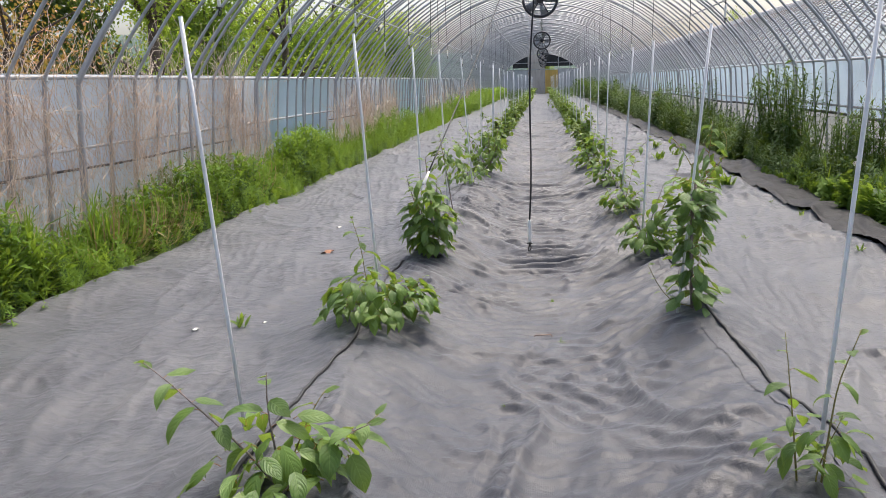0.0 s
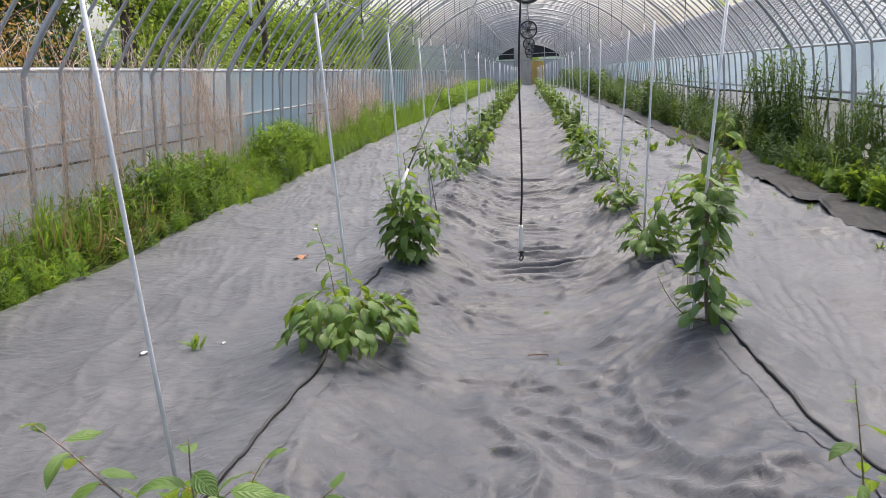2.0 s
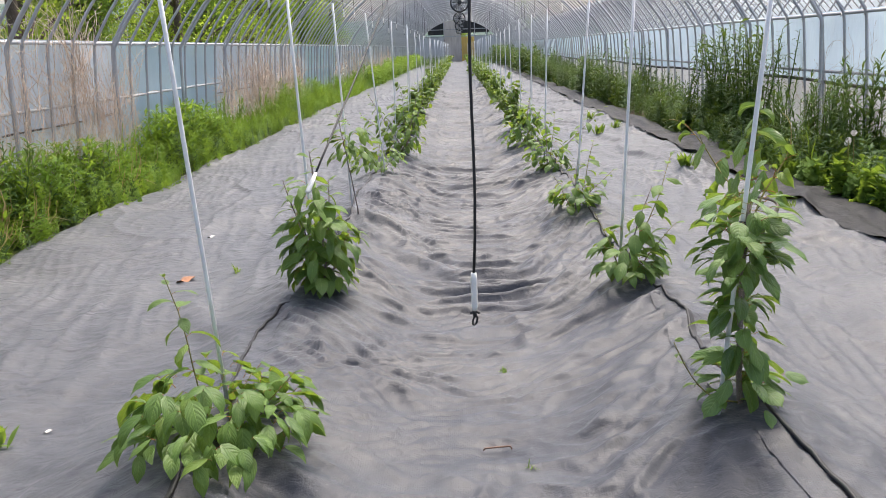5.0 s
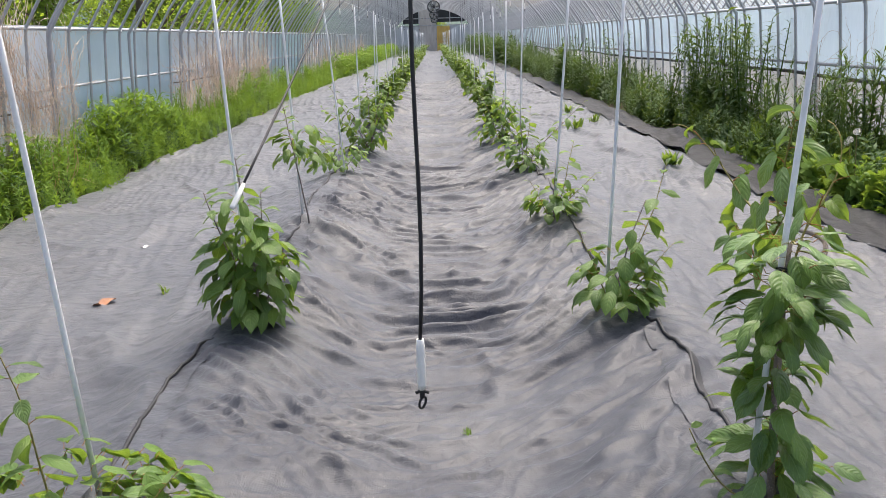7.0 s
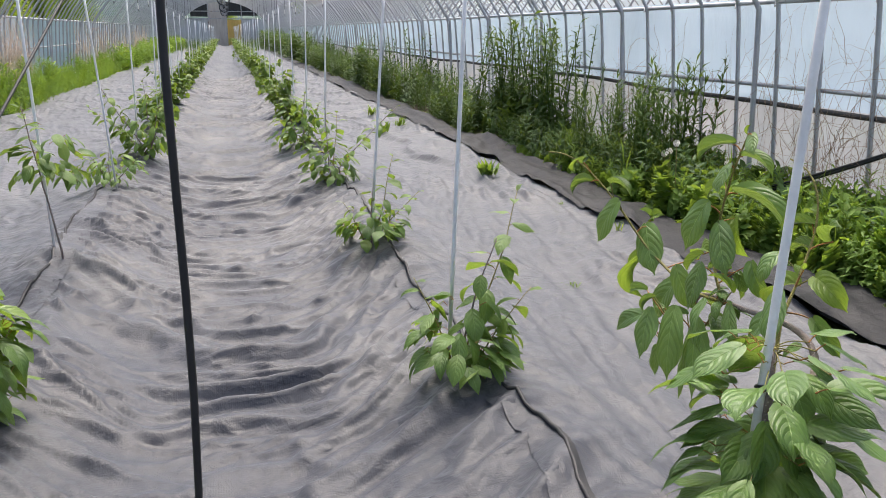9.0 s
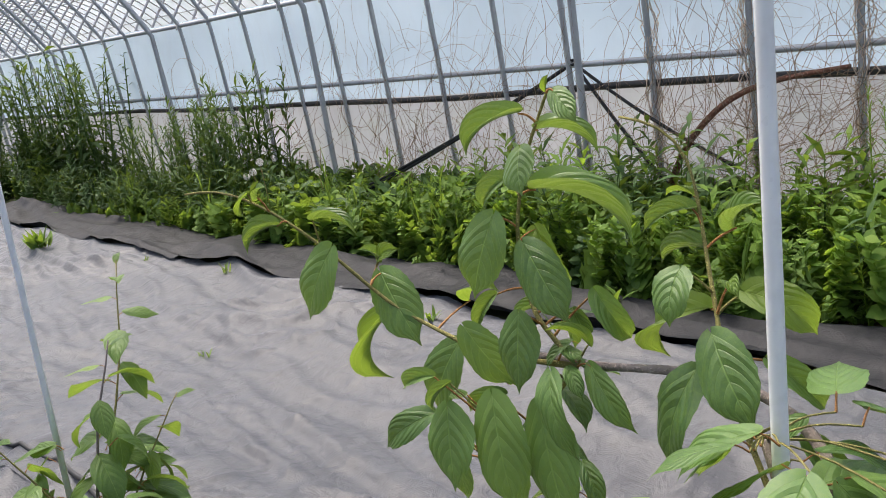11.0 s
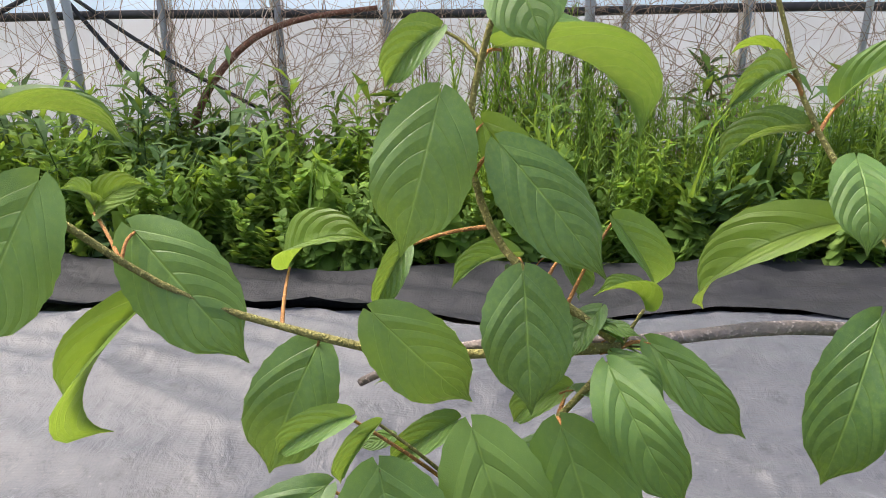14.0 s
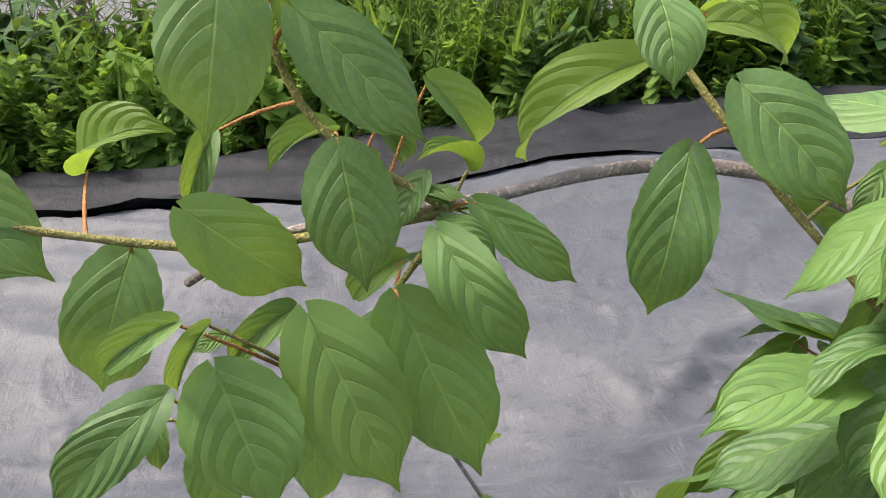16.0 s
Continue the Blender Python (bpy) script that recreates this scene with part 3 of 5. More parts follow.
# ---- end walls ----
def build_end():
    w = thing("wall_end", (0, Y1, 0), "whitish sheeted end wall with an open doorway", "wall", kind="structure")
    rise = RIDGE - EAVE_Z
    r = (EAVE_X**2 + rise**2) / (2 * rise)
    top = lambda x: RIDGE - r + math.sqrt(r * r - min(abs(x), EAVE_X) ** 2)  # noqa: E731

    def panel(name, x0, x1, z0, z1, mat, lab, d=0.04):
        n = 9
        xs = np.linspace(x0, x1, n)
        s = Soup()
        for a, b in zip(xs[:-1], xs[1:]):
            za, zb = min(z1, top(a)), min(z1, top(b))
            if min(za, zb) <= z0 + 0.02:
                continue
            v = [(a, 0, z0), (b, 0, z0), (b, 0, zb), (a, 0, za), (a, d, z0), (b, d, z0), (b, d, zb), (a, d, za)]
            s.add(v, [(0, 1, 2, 3), (5, 4, 7, 6), (0, 4, 5, 1), (3, 2, 6, 7), (0, 3, 7, 4), (1, 5, 6, 2)])
        part(name, s.mesh(name, mat, False), w, lab)

    panel("sheet_panel", -4.0, -1.3, 0.0, 2.3, END_FILM, "whitish plastic sheet")
    panel("board_panel", -1.3, 0.25, 0.0, 3.7, END_BROWN, "weathered brown boards")
    panel("sheet_panel", 1.55, 4.0, 0.0, 2.35, END_FILM, "whitish plastic sheet")
    # solid dark panels paint the shade of the openings under the arch
    panel("shade_panel", -2.75, -1.3, 2.5, 3.8, DARK, "dark panel painting the unlit opening under the arch")
    panel("shade_panel", 0.28, 2.85, 2.6, 3.8, DARK, "dark panel painting the unlit opening under the arch")
    s = Soup()
    for x in (0.25, 1.52, 2.6, -1.3):
        s.box((x - 0.04, -0.06, 0), (x + 0.04, 0.02, top(x) - 0.02))
    for z in (2.33, 2.95):
        s.box((-3.2, -0.05, z - 0.035), (3.2, 0.015, z + 0.035))
    part("door_frame", s.mesh("door_frame", PIPE_OLD, False), w, "grey pipe door posts and rails")
    s = Soup().box((0.3, 0.3, 0), (1.5, 0.5, 2.25))
    part("straw_bales", s.mesh("straw_bales", OCHRE, False), w, "ochre straw beyond the doorway")
    b = Soup()
    n = 24
    xs = np.linspace(-EAVE_X, EAVE_X, n)
    for a, c in zip(xs[:-1], xs[1:]):
        v = [(a, Y0, 0), (c, Y0, 0), (c, Y0, top(c)), (a, Y0, top(a)), (a, Y0 - 0.03, 0), (c, Y0 - 0.03, 0), (c, Y0 - 0.03, top(c)), (a, Y0 - 0.03, top(a))]
        b.add(v, [(0, 1, 2, 3), (5, 4, 7, 6), (0, 4, 5, 1), (3, 2, 6, 7)])
    tagged(new("wall_back", b.mesh("wall_back", END_FILM, False)), "whitish plastic sheet closing the near end", "wall", kind="structure")


build_end()


# ---- stakes ----
def build_stakes():
    group = "stakes along the rows"
    h = 1.52
    pipe = Soup().tube([(0, 0, -0.1), (0, 0, 0.5), (0, 0, 1.1), (0, 0, h)], 0.0074, 10).mesh("pipe", STAKE)
    ring = np.linspace(0, 2 * np.pi, 13)
    rim = Soup().tube(np.stack([0.0062 * np.cos(ring), 0.0062 * np.sin(ring), h + 0 * ring], -1), 0.0016, 5, False).mesh("end_rim", PIPE_OLD)
    first = None
    lean = {(0, 0): (1.5, -3.4), (0, 1): (1.7, -2.5), (0, 2): (-1.0, -1.9), (0, 3): (-1.8, -2.0), (0, 4): (0.0, -3.9), (1, 0): (0.8, 3.3), (1, 1): (-2.9, 5.4), (1, 2): (-1.3, 2.5), (1, 3): (3.5, 3.2), (1, 4): (0.0, 1.6)}
    for side, row in enumerate((ROW_L, ROW_R)):
        for k, (x, y) in enumerate(row):
            rx, ry = lean.get((side, k), (1.2 * math.sin(k * 2.1 + side), 1.5 * math.sin(k * 1.3 + 2 * side)))
            z = ground_z(x, y)
            m = pose(x, y, z, rx, ry, 0)
            if first:
                copy_thing(first, m)
                continue
            first = thing("plant_stake", (0, 0, 0), "slim bright galvanised pipe stake beside a sapling", "stake", group)
            part("pipe", pipe, first)
            part("end_rim", rim, first, "grey cut end of the pipe")
            first.matrix_world = m


build_stakes()


# ---- leaves ----
def leaf_blade(nl, nw, width, fold, droop, twist, tooth, wave, seed):
    """A pointed oval blade of length 1 along +y, its face up +z, base at the origin."""
    rng = np.random.RandomState(seed)
    v = np.linspace(0, 1, nl + 1) ** (1.45 if nl > 8 else 1.2)
    prof = np.where(v < 0.40, np.sqrt(np.clip(1 - ((0.40 - v) / 0.40) ** 2, 0, 1)), np.clip(1 - ((v - 0.40) / 0.60) ** 2.1, 0, 1) ** 0.85)
    tail = np.clip((v - 0.72) / 0.24, 0, 1)
    prof = prof * (1 - 0.72 * tail * tail * (3 - 2 * tail))
    prof[0], prof[-1] = 0.05, 0.012
    u = np.linspace(-1, 1, nw + 1)
    teeth = 1 + tooth * (np.arange(nl + 1) % 2 * 2 - 1) * (prof > 0.2)
    ang = -droop * v**1.3
    yc = np.r_[0, np.cumsum(np.cos((ang[1:] + ang[:-1]) / 2) * np.diff(v))]
    zc = np.r_[0, np.cumsum(np.sin((ang[1:] + ang[:-1]) / 2) * np.diff(v))]
    span, lean = math.hypot(yc[-1], zc[-1]), math.atan2(zc[-1], yc[-1])
    yc, zc = (yc * math.cos(lean) + zc * math.sin(lean)) / span, (zc * math.cos(lean) - yc * math.sin(lean)) / span
    ang = ang - lean
    half = prof * width / 2
    uu, vv = np.meshgrid(u, v)
    wide = half[:, None] * uu * np.where(np.abs(uu) > 0.99, teeth[:, None], 1)
    lift = np.abs(uu) * half[:, None] * math.tan(fold) - 0.10 * width * (np.abs(uu) ** 2.2) * prof[:, None]
    lift = lift + wave * np.sin(vv * 9 + seed + np.sign(uu)) * np.abs(uu) ** 1.5 * prof[:, None]
    quilt = 0.007 * np.abs(np.sin(np.maximum(vv - 0.15 * np.abs(uu) - 0.325 * uu**2, 0) * np.pi * 6)) * (np.abs(uu) > 0.05) * prof[:, None] * np.clip(vv * 6, 0, 1)
    back = -0.06 * (np.abs(uu) ** 1.5) * (1 - vv) ** 7
    lift = lift + quilt
    a = ang[:, None]
    x = wide * np.cos(twist * vv) - lift * np.sin(twist * vv)
    h = lift * np.cos(twist * vv) + wide * np.sin(twist * vv)
    y = yc[:, None] + back - h * np.sin(a) + 0 * x
    z = zc[:, None] + h * np.cos(a)
    x = x + (rng.rand() - 0.5) * 0.12 * vv**2
    p = np.stack([x, y, z], -1)
    uv = np.stack([uu * 0.5 + 0.5, vv], -1).reshape(-1, 2)
    return p, uv


def leaf_mesh(name, material, *given):
    p, uv = leaf_blade(*given)
    return Soup().grid(p, uv).mesh(name, material)


BIG = [leaf_mesh("leaf_blade", LEAF, 18, 8, w, f_, d, tw, 0.02, wv, i) for i, (w, f_, d, tw, wv) in enumerate(((0.62, 0.12, 0.35, 0.1, 0.02), (0.66, 0.2, 0.6, -0.15, 0.03), (0.55, 0.3, 0.9, 0.2, 0.02), (0.70, 0.1, 0.2, -0.1, 0.03), (0.6, 0.45, 0.7, 0.25, 0.02), (0.52, 0.25, 1.2, -0.2, 0.04)))]
CURL = [leaf_mesh("leaf_curled", LEAF_YOUNG_LIT if i % 2 else LEAF, 18, 8, w, f_, d, tw, 0.02, wv, i + 40) for i, (w, f_, d, tw, wv) in enumerate(((0.55, 0.75, 1.5, 0.3, 0.02), (0.6, 0.6, 1.9, -0.3, 0.03), (0.5, 0.85, 1.2, 0.5, 0.02), (0.58, 0.7, 1.6, -0.5, 0.03)))]
SMALL = [leaf_mesh("leaf_small", LEAF_SMALL, 6, 4, w, f_, d, tw, 0.0, wv, i + 20) for i, (w, f_, d, tw, wv) in enumerate(((0.6, 0.15, 0.5, 0.1, 0.02), (0.66, 0.25, 0.8, -0.15, 0.03), (0.52, 0.3, 1.0, 0.2, 0.02), (0.58, 0.1, 0.3, -0.2, 0.03), (0.48, 0.4, 1.2, 0.2, 0.02)))]


def aim(base, tip, face):
    """A pose that takes +y to the way from base to tip, +z near face, and 1 to their distance."""
    b, t = Vector(base), Vector(tip)
    y = (t - b).normalized()
    x = y.cross(Vector(face)).normalized()
    z = x.cross(y)
    n = (t - b).length
    m = Matrix((x, y, z)).transposed().to_4x4()
    return Matrix.Translation(b) @ m @ Matrix.Diagonal((n, n, n, 1))


STALK_MESH = Soup().tube([(0, 0, 0), (0, 0.5, 0.06), (0, 1, 0)], [0.06, 0.05, 0.045], 5, False).mesh("leaf_stalk", STALK)


def path_points(pts, n):
    """A smooth line through some points."""
    pts = np.asarray(pts, float)
    d = np.r_[0, np.cumsum(np.linalg.norm(np.diff(pts, axis=0), axis=1))]
    t = np.linspace(0, d[-1], n)
    out = np.stack([np.interp(t, d, pts[:, i]) for i in range(3)], -1)
    for _ in range(2):
        out[1:-1] = (out[:-2] + 2 * out[1:-1] + out[2:]) / 4
    return out


def grow(rng, at, lean, length, bend, n=10):
    """A stem that rises from a point and bends outward."""
    d = np.array([lean[0], lean[1], 1.0])
    p, out = np.array(at, float), [np.array(at, float)]
    for k in range(n):
        d = d + bend * np.array([lean[0], lean[1], -0.25]) / n + rng.normal(0, 0.05, 3)
        d = d / np.linalg.norm(d)
        p = p + d * length / n
        out.append(p.copy())
    return np.array(out)


def leaf_on(rng, plant, meshes, at, out, size, droop):
    d = np.array([math.cos(out) * math.cos(droop), math.sin(out) * math.cos(droop), -math.sin(droop)])
    stalk = 0.22 * size
    b = np.array(at) + stalk * np.array([math.cos(out) * 0.8, math.sin(out) * 0.8, 0.45])
    part("leaf_stalk", STALK_MESH, plant, m=aim(at, b, (0.3, 0.2, 1)))
    face = Vector((rng.normal(0, 0.25) + 0.5 * math.cos(out) * math.sin(max(droop, 0)), rng.normal(0, 0.25) + 0.5 * math.sin(out) * math.sin(max(droop, 0)), 1))
    m = aim(b, b + d * size, face)
    w = rng.uniform(0.72, 0.98)
    part("leaf", meshes[rng.randint(len(meshes))], plant, m=m @ Matrix.Diagonal((w, 1, 1, 1)))


def sapling(name_label, at, seed, stems, size=0.085, every=0.035, category="sapling", fill=0, fill_r=0.2, fill_h=0.2, bare=0.0, fill_z=0.05):
    """stems: (lean x, lean y, length, bend, radius). Leaves stand along the stems, with a low skirt if asked."""
    rng = np.random.RandomState(seed)
    x, y = at
    z = cloth_z(x, y) - 0.012
    plant = thing("sapling", (x, y, z), name_label, category, "saplings in two rows")
    for lx, ly, length, bend, rad in stems:
        pts = grow(rng, (rng.normal(0, 0.015), rng.normal(0, 0.015), -0.02), (lx, ly), length, bend)
        part("stem", Soup().tube(pts, np.linspace(rad, rad * 0.35, len(pts)), 7).mesh("stem", BARK if rad > 0.004 else TWIG), plant)
        n = max(3, int(length * (1 - bare) / every))
        ang = rng.uniform(0, 6.28)
        for k in range(n):
            t = bare + (1 - bare) * (k + 0.6) / n
            i = t * (len(pts) - 1)
            p = pts[int(min(i, len(pts) - 2))] * (1 - i % 1) + pts[int(min(i, len(pts) - 2)) + 1] * (i % 1)
            if p[2] < 0.03:
                continue
            ang += 2.4 + rng.normal(0, 0.3)
            young = max(0.0, (t - 0.75) / 0.25)
            leaf_on(rng, plant, SMALL, p, ang, size * (1 - 0.6 * young) * rng.uniform(0.75, 1.15), rng.uniform(0.25, 1.05) * (1 - young) - 0.4 * young)
    for k in range(fill):
        a, r = rng.uniform(0, 6.28), fill_r * math.sqrt(rng.uniform(0.05, 1))
        p = (r * math.cos(a), r * math.sin(a), fill_z + fill_h * rng.uniform(0, 1) * (1 - 0.6 * (r / fill_r) ** 2))
        leaf_on(rng, plant, SMALL, p, a + rng.normal(0, 0.7), size * rng.uniform(0.7, 1.1), rng.uniform(0.2, 1.2))
    return plant


# young plants that the walk passes
sapling("leafy sapling with long upright shoots at a stake", (-0.82, 2.38), 1, [(-0.75, 0.15, 0.66, 0.3, 0.005), (-0.05, 0.0, 0.42, 0.2, 0.005), (0.6, -0.1, 0.42, 0.6, 0.005), (0.3, 0.3, 0.36, 0.4, 0.004), (0.9, 0.1, 0.42, 0.5, 0.004)], 0.12, 0.04, fill=48, fill_r=0.24, fill_h=0.2)
sapling("low round leafy sapling with one thin shoot", (-0.87, 4.28), 2, [(-0.08, 0.05, 0.60, 0.1, 0.0035), (-0.9, -0.1, 0.30, 0.5, 0.005), (0.8, -0.2, 0.34, 0.7, 0.005), (0.3, -0.6, 0.26, 0.5, 0.005), (-0.4, -0.6, 0.26, 0.5, 0.005), (0.2, 0.5, 0.28, 0.5, 0.004), (1.1, 0.1, 0.36, 0.4, 0.004)], 0.10, 0.028, fill=200, fill_r=0.29, fill_h=0.24)
sapling("dense column-shaped leafy sapling tied to its stake", (-0.82, 6.0), 3, [(0.0, 0.0, 0.78, 0.0, 0.008), (-0.25, -0.1, 0.66, 0.2, 0.006), (0.2, -0.1, 0.62, 0.1, 0.006), (0.0, -0.2, 0.5, 0.2, 0.005), (0.3, 0.1, 0.38, 0.5, 0.005), (-0.22, 0.1, 0.45, 0.3, 0.005)], 0.12, 0.026, fill=120, fill_r=0.15, fill_h=0.62)
sapling("small-headed sapling on a bare stem", (-0.83, 7.72), 4, [(-0.02, 0.0, 0.80, 0.0, 0.006)], 0.105, 0.02, bare=0.62, fill=48, fill_r=0.13, fill_h=0.28, fill_z=0.42)
sapling("low spreading leafy sapling at its stake", (-0.88, 9.95), 5, [(0.5, -0.1, 0.32, 0.5, 0.005), (-0.5, 0.0, 0.32, 0.5, 0.005), (0.0, 0.3, 0.36, 0.2, 0.005)], 0.09, 0.03, fill=80, fill_r=0.24, fill_h=0.2)
sapling("tall bushy sapling with arching branches", (-0.72, 11.5), 6, [(0.1, 0.0, 0.85, 0.1, 0.007), (-0.35, 0.0, 0.85, 0.4, 0.006), (0.2, -0.2, 0.75, 0.3, 0.006), (0.0, 0.3, 0.8, 0.2, 0.005), (-0.7, 0.0, 0.75, 0.5, 0.005)], 0.11, 0.03, fill=70, fill_r=0.24, fill_h=0.6)
sapling("small curled sapling wound up its stake", (0.83, 2.46), 7, [(0.08, 0.05, 0.52, 0.05, 0.004), (-0.12, 0.1, 0.5, 0.1, 0.0035), (0.15, -0.1, 0.3, 0.4, 0.003)], 0.075, 0.05, fill=36, fill_r=0.13, fill_h=0.2)
sapling("young sapling with an upright leafy shoot", (0.76, 5.98), 8, [(0.08, 0.0, 0.52, 0.2, 0.005), (0.32, 0.12, 0.72, 0.1, 0.004), (-0.2, 0.0, 0.4, 0.3, 0.004), (0.45, 0.1, 0.4, 0.3, 0.0035)], 0.12, 0.042, fill=56, fill_r=0.14, fill_h=0.24)
sapling("young bushy sapling with a side branch", (0.75, 7.80), 9, [(0.0, 0.0, 0.42, 0.2, 0.005), (0.28, 0.1, 0.55, 0.2, 0.004), (0.7, 0.1, 0.45, 0.3, 0.004), (-0.3, -0.1, 0.32, 0.4, 0.004)], 0.10, 0.035, fill=60, fill_r=0.17, fill_h=0.2)
sapling("slender sapling with broad hanging leaves", (0.76, 9.9), 10, [(0.0, 0.0, 0.62, 0.0, 0.005), (0.15, 0.05, 0.6, 0.3, 0.004), (0.7, 0.2, 0.85, 0.6, 0.005), (-0.3, 0.0, 0.45, 0.5, 0.004)], 0.11, 0.035, fill=60, fill_r=0.18, fill_h=0.34)
sapling("bushy sapling in full leaf", (0.72, 11.9), 11, [(0.0, 0.0, 0.62, 0.0, 0.006), (-0.4, -0.1, 0.6, 0.4, 0.005), (0.3, -0.2, 0.55, 0.4, 0.005), (0.1, 0.3, 0.6, 0.2, 0.005)], 0.11, 0.03, fill=110, fill_r=0.26, fill_h=0.5)


# ---- the tall sapling that the walk ends at ----
def hero():
    x0, y0 = 0.82, 4.42
    z0 = cloth_z(x0, y0) - 0.01
    plant = thing("sapling", (x0, y0, z0), "tall sapling with drooping pointed green leaves on its stake", "sapling", "saplings in two rows")
    off = Vector((x0, y0, z0))
    rng = np.random.RandomState(77)

    def wood(name, pts, r0, r1, mat, n=16):
        p = path_points(np.array(pts) - np.array(off), n)
        knots = 1 + 0.10 * np.sin(np.arange(n) * 2.1) + 0.12 * rng.rand(n)
        part(name, Soup().tube(p, np.linspace(r0, r1, n) * knots, 9).mesh(name, mat), plant)
        return p

    trunk = wood("trunk", [(0.82, 4.42, z0 - 0.02), (0.81, 4.43, 0.30), (0.80, 4.41, 0.55), (0.80, 4.41, 0.80), (0.82, 4.44, 0.87)], 0.0095, 0.0075, BARK, 22)
    wood("branch", [(0.80, 4.40, 0.74), (0.84, 4.385, 0.80), (0.88, 4.405, 0.828), (0.915, 4.455, 0.848), (0.935, 4.50, 0.853), (0.943, 4.56, 0.856), (0.94, 4.61, 0.853), (0.935, 4.65, 0.847), (0.92, 4.692, 0.848), (0.93, 4.796, 0.842), (0.95, 4.868, 0.806), (0.97, 4.896, 0.78)], 0.0068, 0.0032, BARK, 26)
    top = wood("shoot", [(0.905, 4.705, 0.857), (0.92, 4.768, 0.898), (0.94, 4.791, 0.917), (0.95, 4.803, 0.952), (0.95, 4.81, 0.989), (0.955, 4.80, 1.04), (0.955, 4.785, 1.09), (0.95, 4.741, 1.163)], 0.0032, 0.0016, TWIG, 20)
    left = wood("shoot", [(0.905, 4.70, 0.852), (0.92, 4.858, 0.83), (0.92, 4.938, 0.851), (0.91, 5.015, 0.877), (0.89, 5.06, 0.925), (0.86, 5.107, 0.985), (0.83, 5.179, 1.038), (0.80, 5.234, 1.067), (0.78, 5.30, 1.06)], 0.0036, 0.0014, TWIG, 24)
    right = wood("shoot", [(0.82, 4.43, 0.79), (0.87, 4.492, 0.864), (0.89, 4.514, 0.896), (0.93, 4.537, 0.934), (0.96, 4.56, 0.971), (0.99, 4.580, 1.01), (1.0, 4.59, 1.05), (1.0, 4.60, 1.095), (1.0, 4.641, 1.123), (1.0, 4.68, 1.126)], 0.0032, 0.0013, TWIG, 20)
    twig = wood("shoot", [(0.90, 4.70, 0.850), (0.90, 4.75, 0.787), (0.89, 4.79, 0.73), (0.88, 4.83, 0.70)], 0.003, 0.0014, TWIG, 10)

    def leaves(rows, along):
        for bx, by, bz, tx, ty, tz, w, face in rows:
            b, t = Vector((bx, by, bz)) - off, Vector((tx, ty, tz)) - off
            up = Vector((-face, 0.12 * rng.normal(), 0.25 + (1 - face)))
            grid_ = BIG[rng.randint(len(BIG))] if face > 0.65 else CURL[rng.randint(len(CURL))]
            m = aim(b, t, up)
            part("leaf", grid_, plant, m=m @ Matrix.Diagonal((w / 0.67, 1.03, 1, 1)))
            near = along[np.argmin(np.linalg.norm(along - np.array(b) + (0, 0, 0.012), axis=1))]
            p = path_points([near, (near + np.array(b)) / 2 + (0, 0, 0.004), np.array(b) + 0.03 * (np.array(t) - np.array(b))], 6)
            part("leaf_stalk", Soup().tube(p, np.linspace(0.0017, 0.0011, 6), 6, False).mesh("leaf_stalk", STALK if rng.rand() < 0.7 else TWIG), plant)

    leaves([
        (0.930, 4.825, 1.020, 0.906, 4.851, 0.917, 0.64, 1.0), (0.935, 4.786, 0.986, 0.915, 4.713, 0.900, 0.55, 0.8),
        (0.970, 4.790, 1.045, 1.013, 4.686, 0.971, 0.42, 0.2), (0.970, 4.828, 1.058, 0.960, 4.866, 1.020, 0.75, 0.6),
        (0.980, 4.800, 0.992, 1.000, 4.772, 0.917, 0.55, 0.5), (0.960, 4.771, 0.895, 0.940, 4.818, 0.878, 0.42, 0.2),
        (0.960, 4.705, 0.927, 0.980, 4.674, 0.865, 0.55, 0.6), (0.960, 4.740, 0.898, 0.970, 4.728, 0.861, 0.70, 0.6),
        (0.950, 4.853, 0.906, 0.930, 4.875, 0.864, 0.55, 0.4), (0.940, 4.780, 1.102, 0.909, 4.759, 1.052, 0.85, 0.9),
        (0.960, 4.768, 1.120, 0.980, 4.699, 1.086, 0.42, 0.3), (0.950, 4.782, 1.142, 0.920, 4.846, 1.095, 0.38, 0.4),
    ], top)
    leaves([
        (0.950, 4.732, 1.166, 0.930, 4.689, 1.132, 0.50, 0.7), (0.950, 4.741, 1.165, 0.950, 4.736, 1.183, 0.50, 0.5),
    ], top)
    leaves([
        (0.890, 4.768, 0.912, 0.867, 4.760, 0.822, 0.62, 1.0), (0.900, 4.871, 0.875, 0.915, 4.805, 0.800, 0.60, 0.9),
        (0.936, 4.919, 0.832, 0.920, 4.961, 0.728, 0.72, 1.0), (0.870, 4.712, 0.857, 0.842, 4.665, 0.772, 0.60, 1.0),
        (0.905, 4.682, 0.857, 0.889, 4.617, 0.796, 0.45, 0.8), (0.910, 4.685, 0.878, 0.880, 4.723, 0.901, 0.45, 0.3),
        (0.910, 4.722, 0.866, 0.900, 4.699, 0.856, 0.50, 0.5), (0.930, 4.731, 0.806, 0.930, 4.771, 0.775, 0.60, 0.5),
        (0.930, 4.832, 0.789, 0.920, 4.874, 0.807, 0.35, 0.3), (1.010, 4.962, 0.861, 0.990, 4.888, 0.890, 0.50, 0.3),
    ], np.vstack([top, left, twig]))
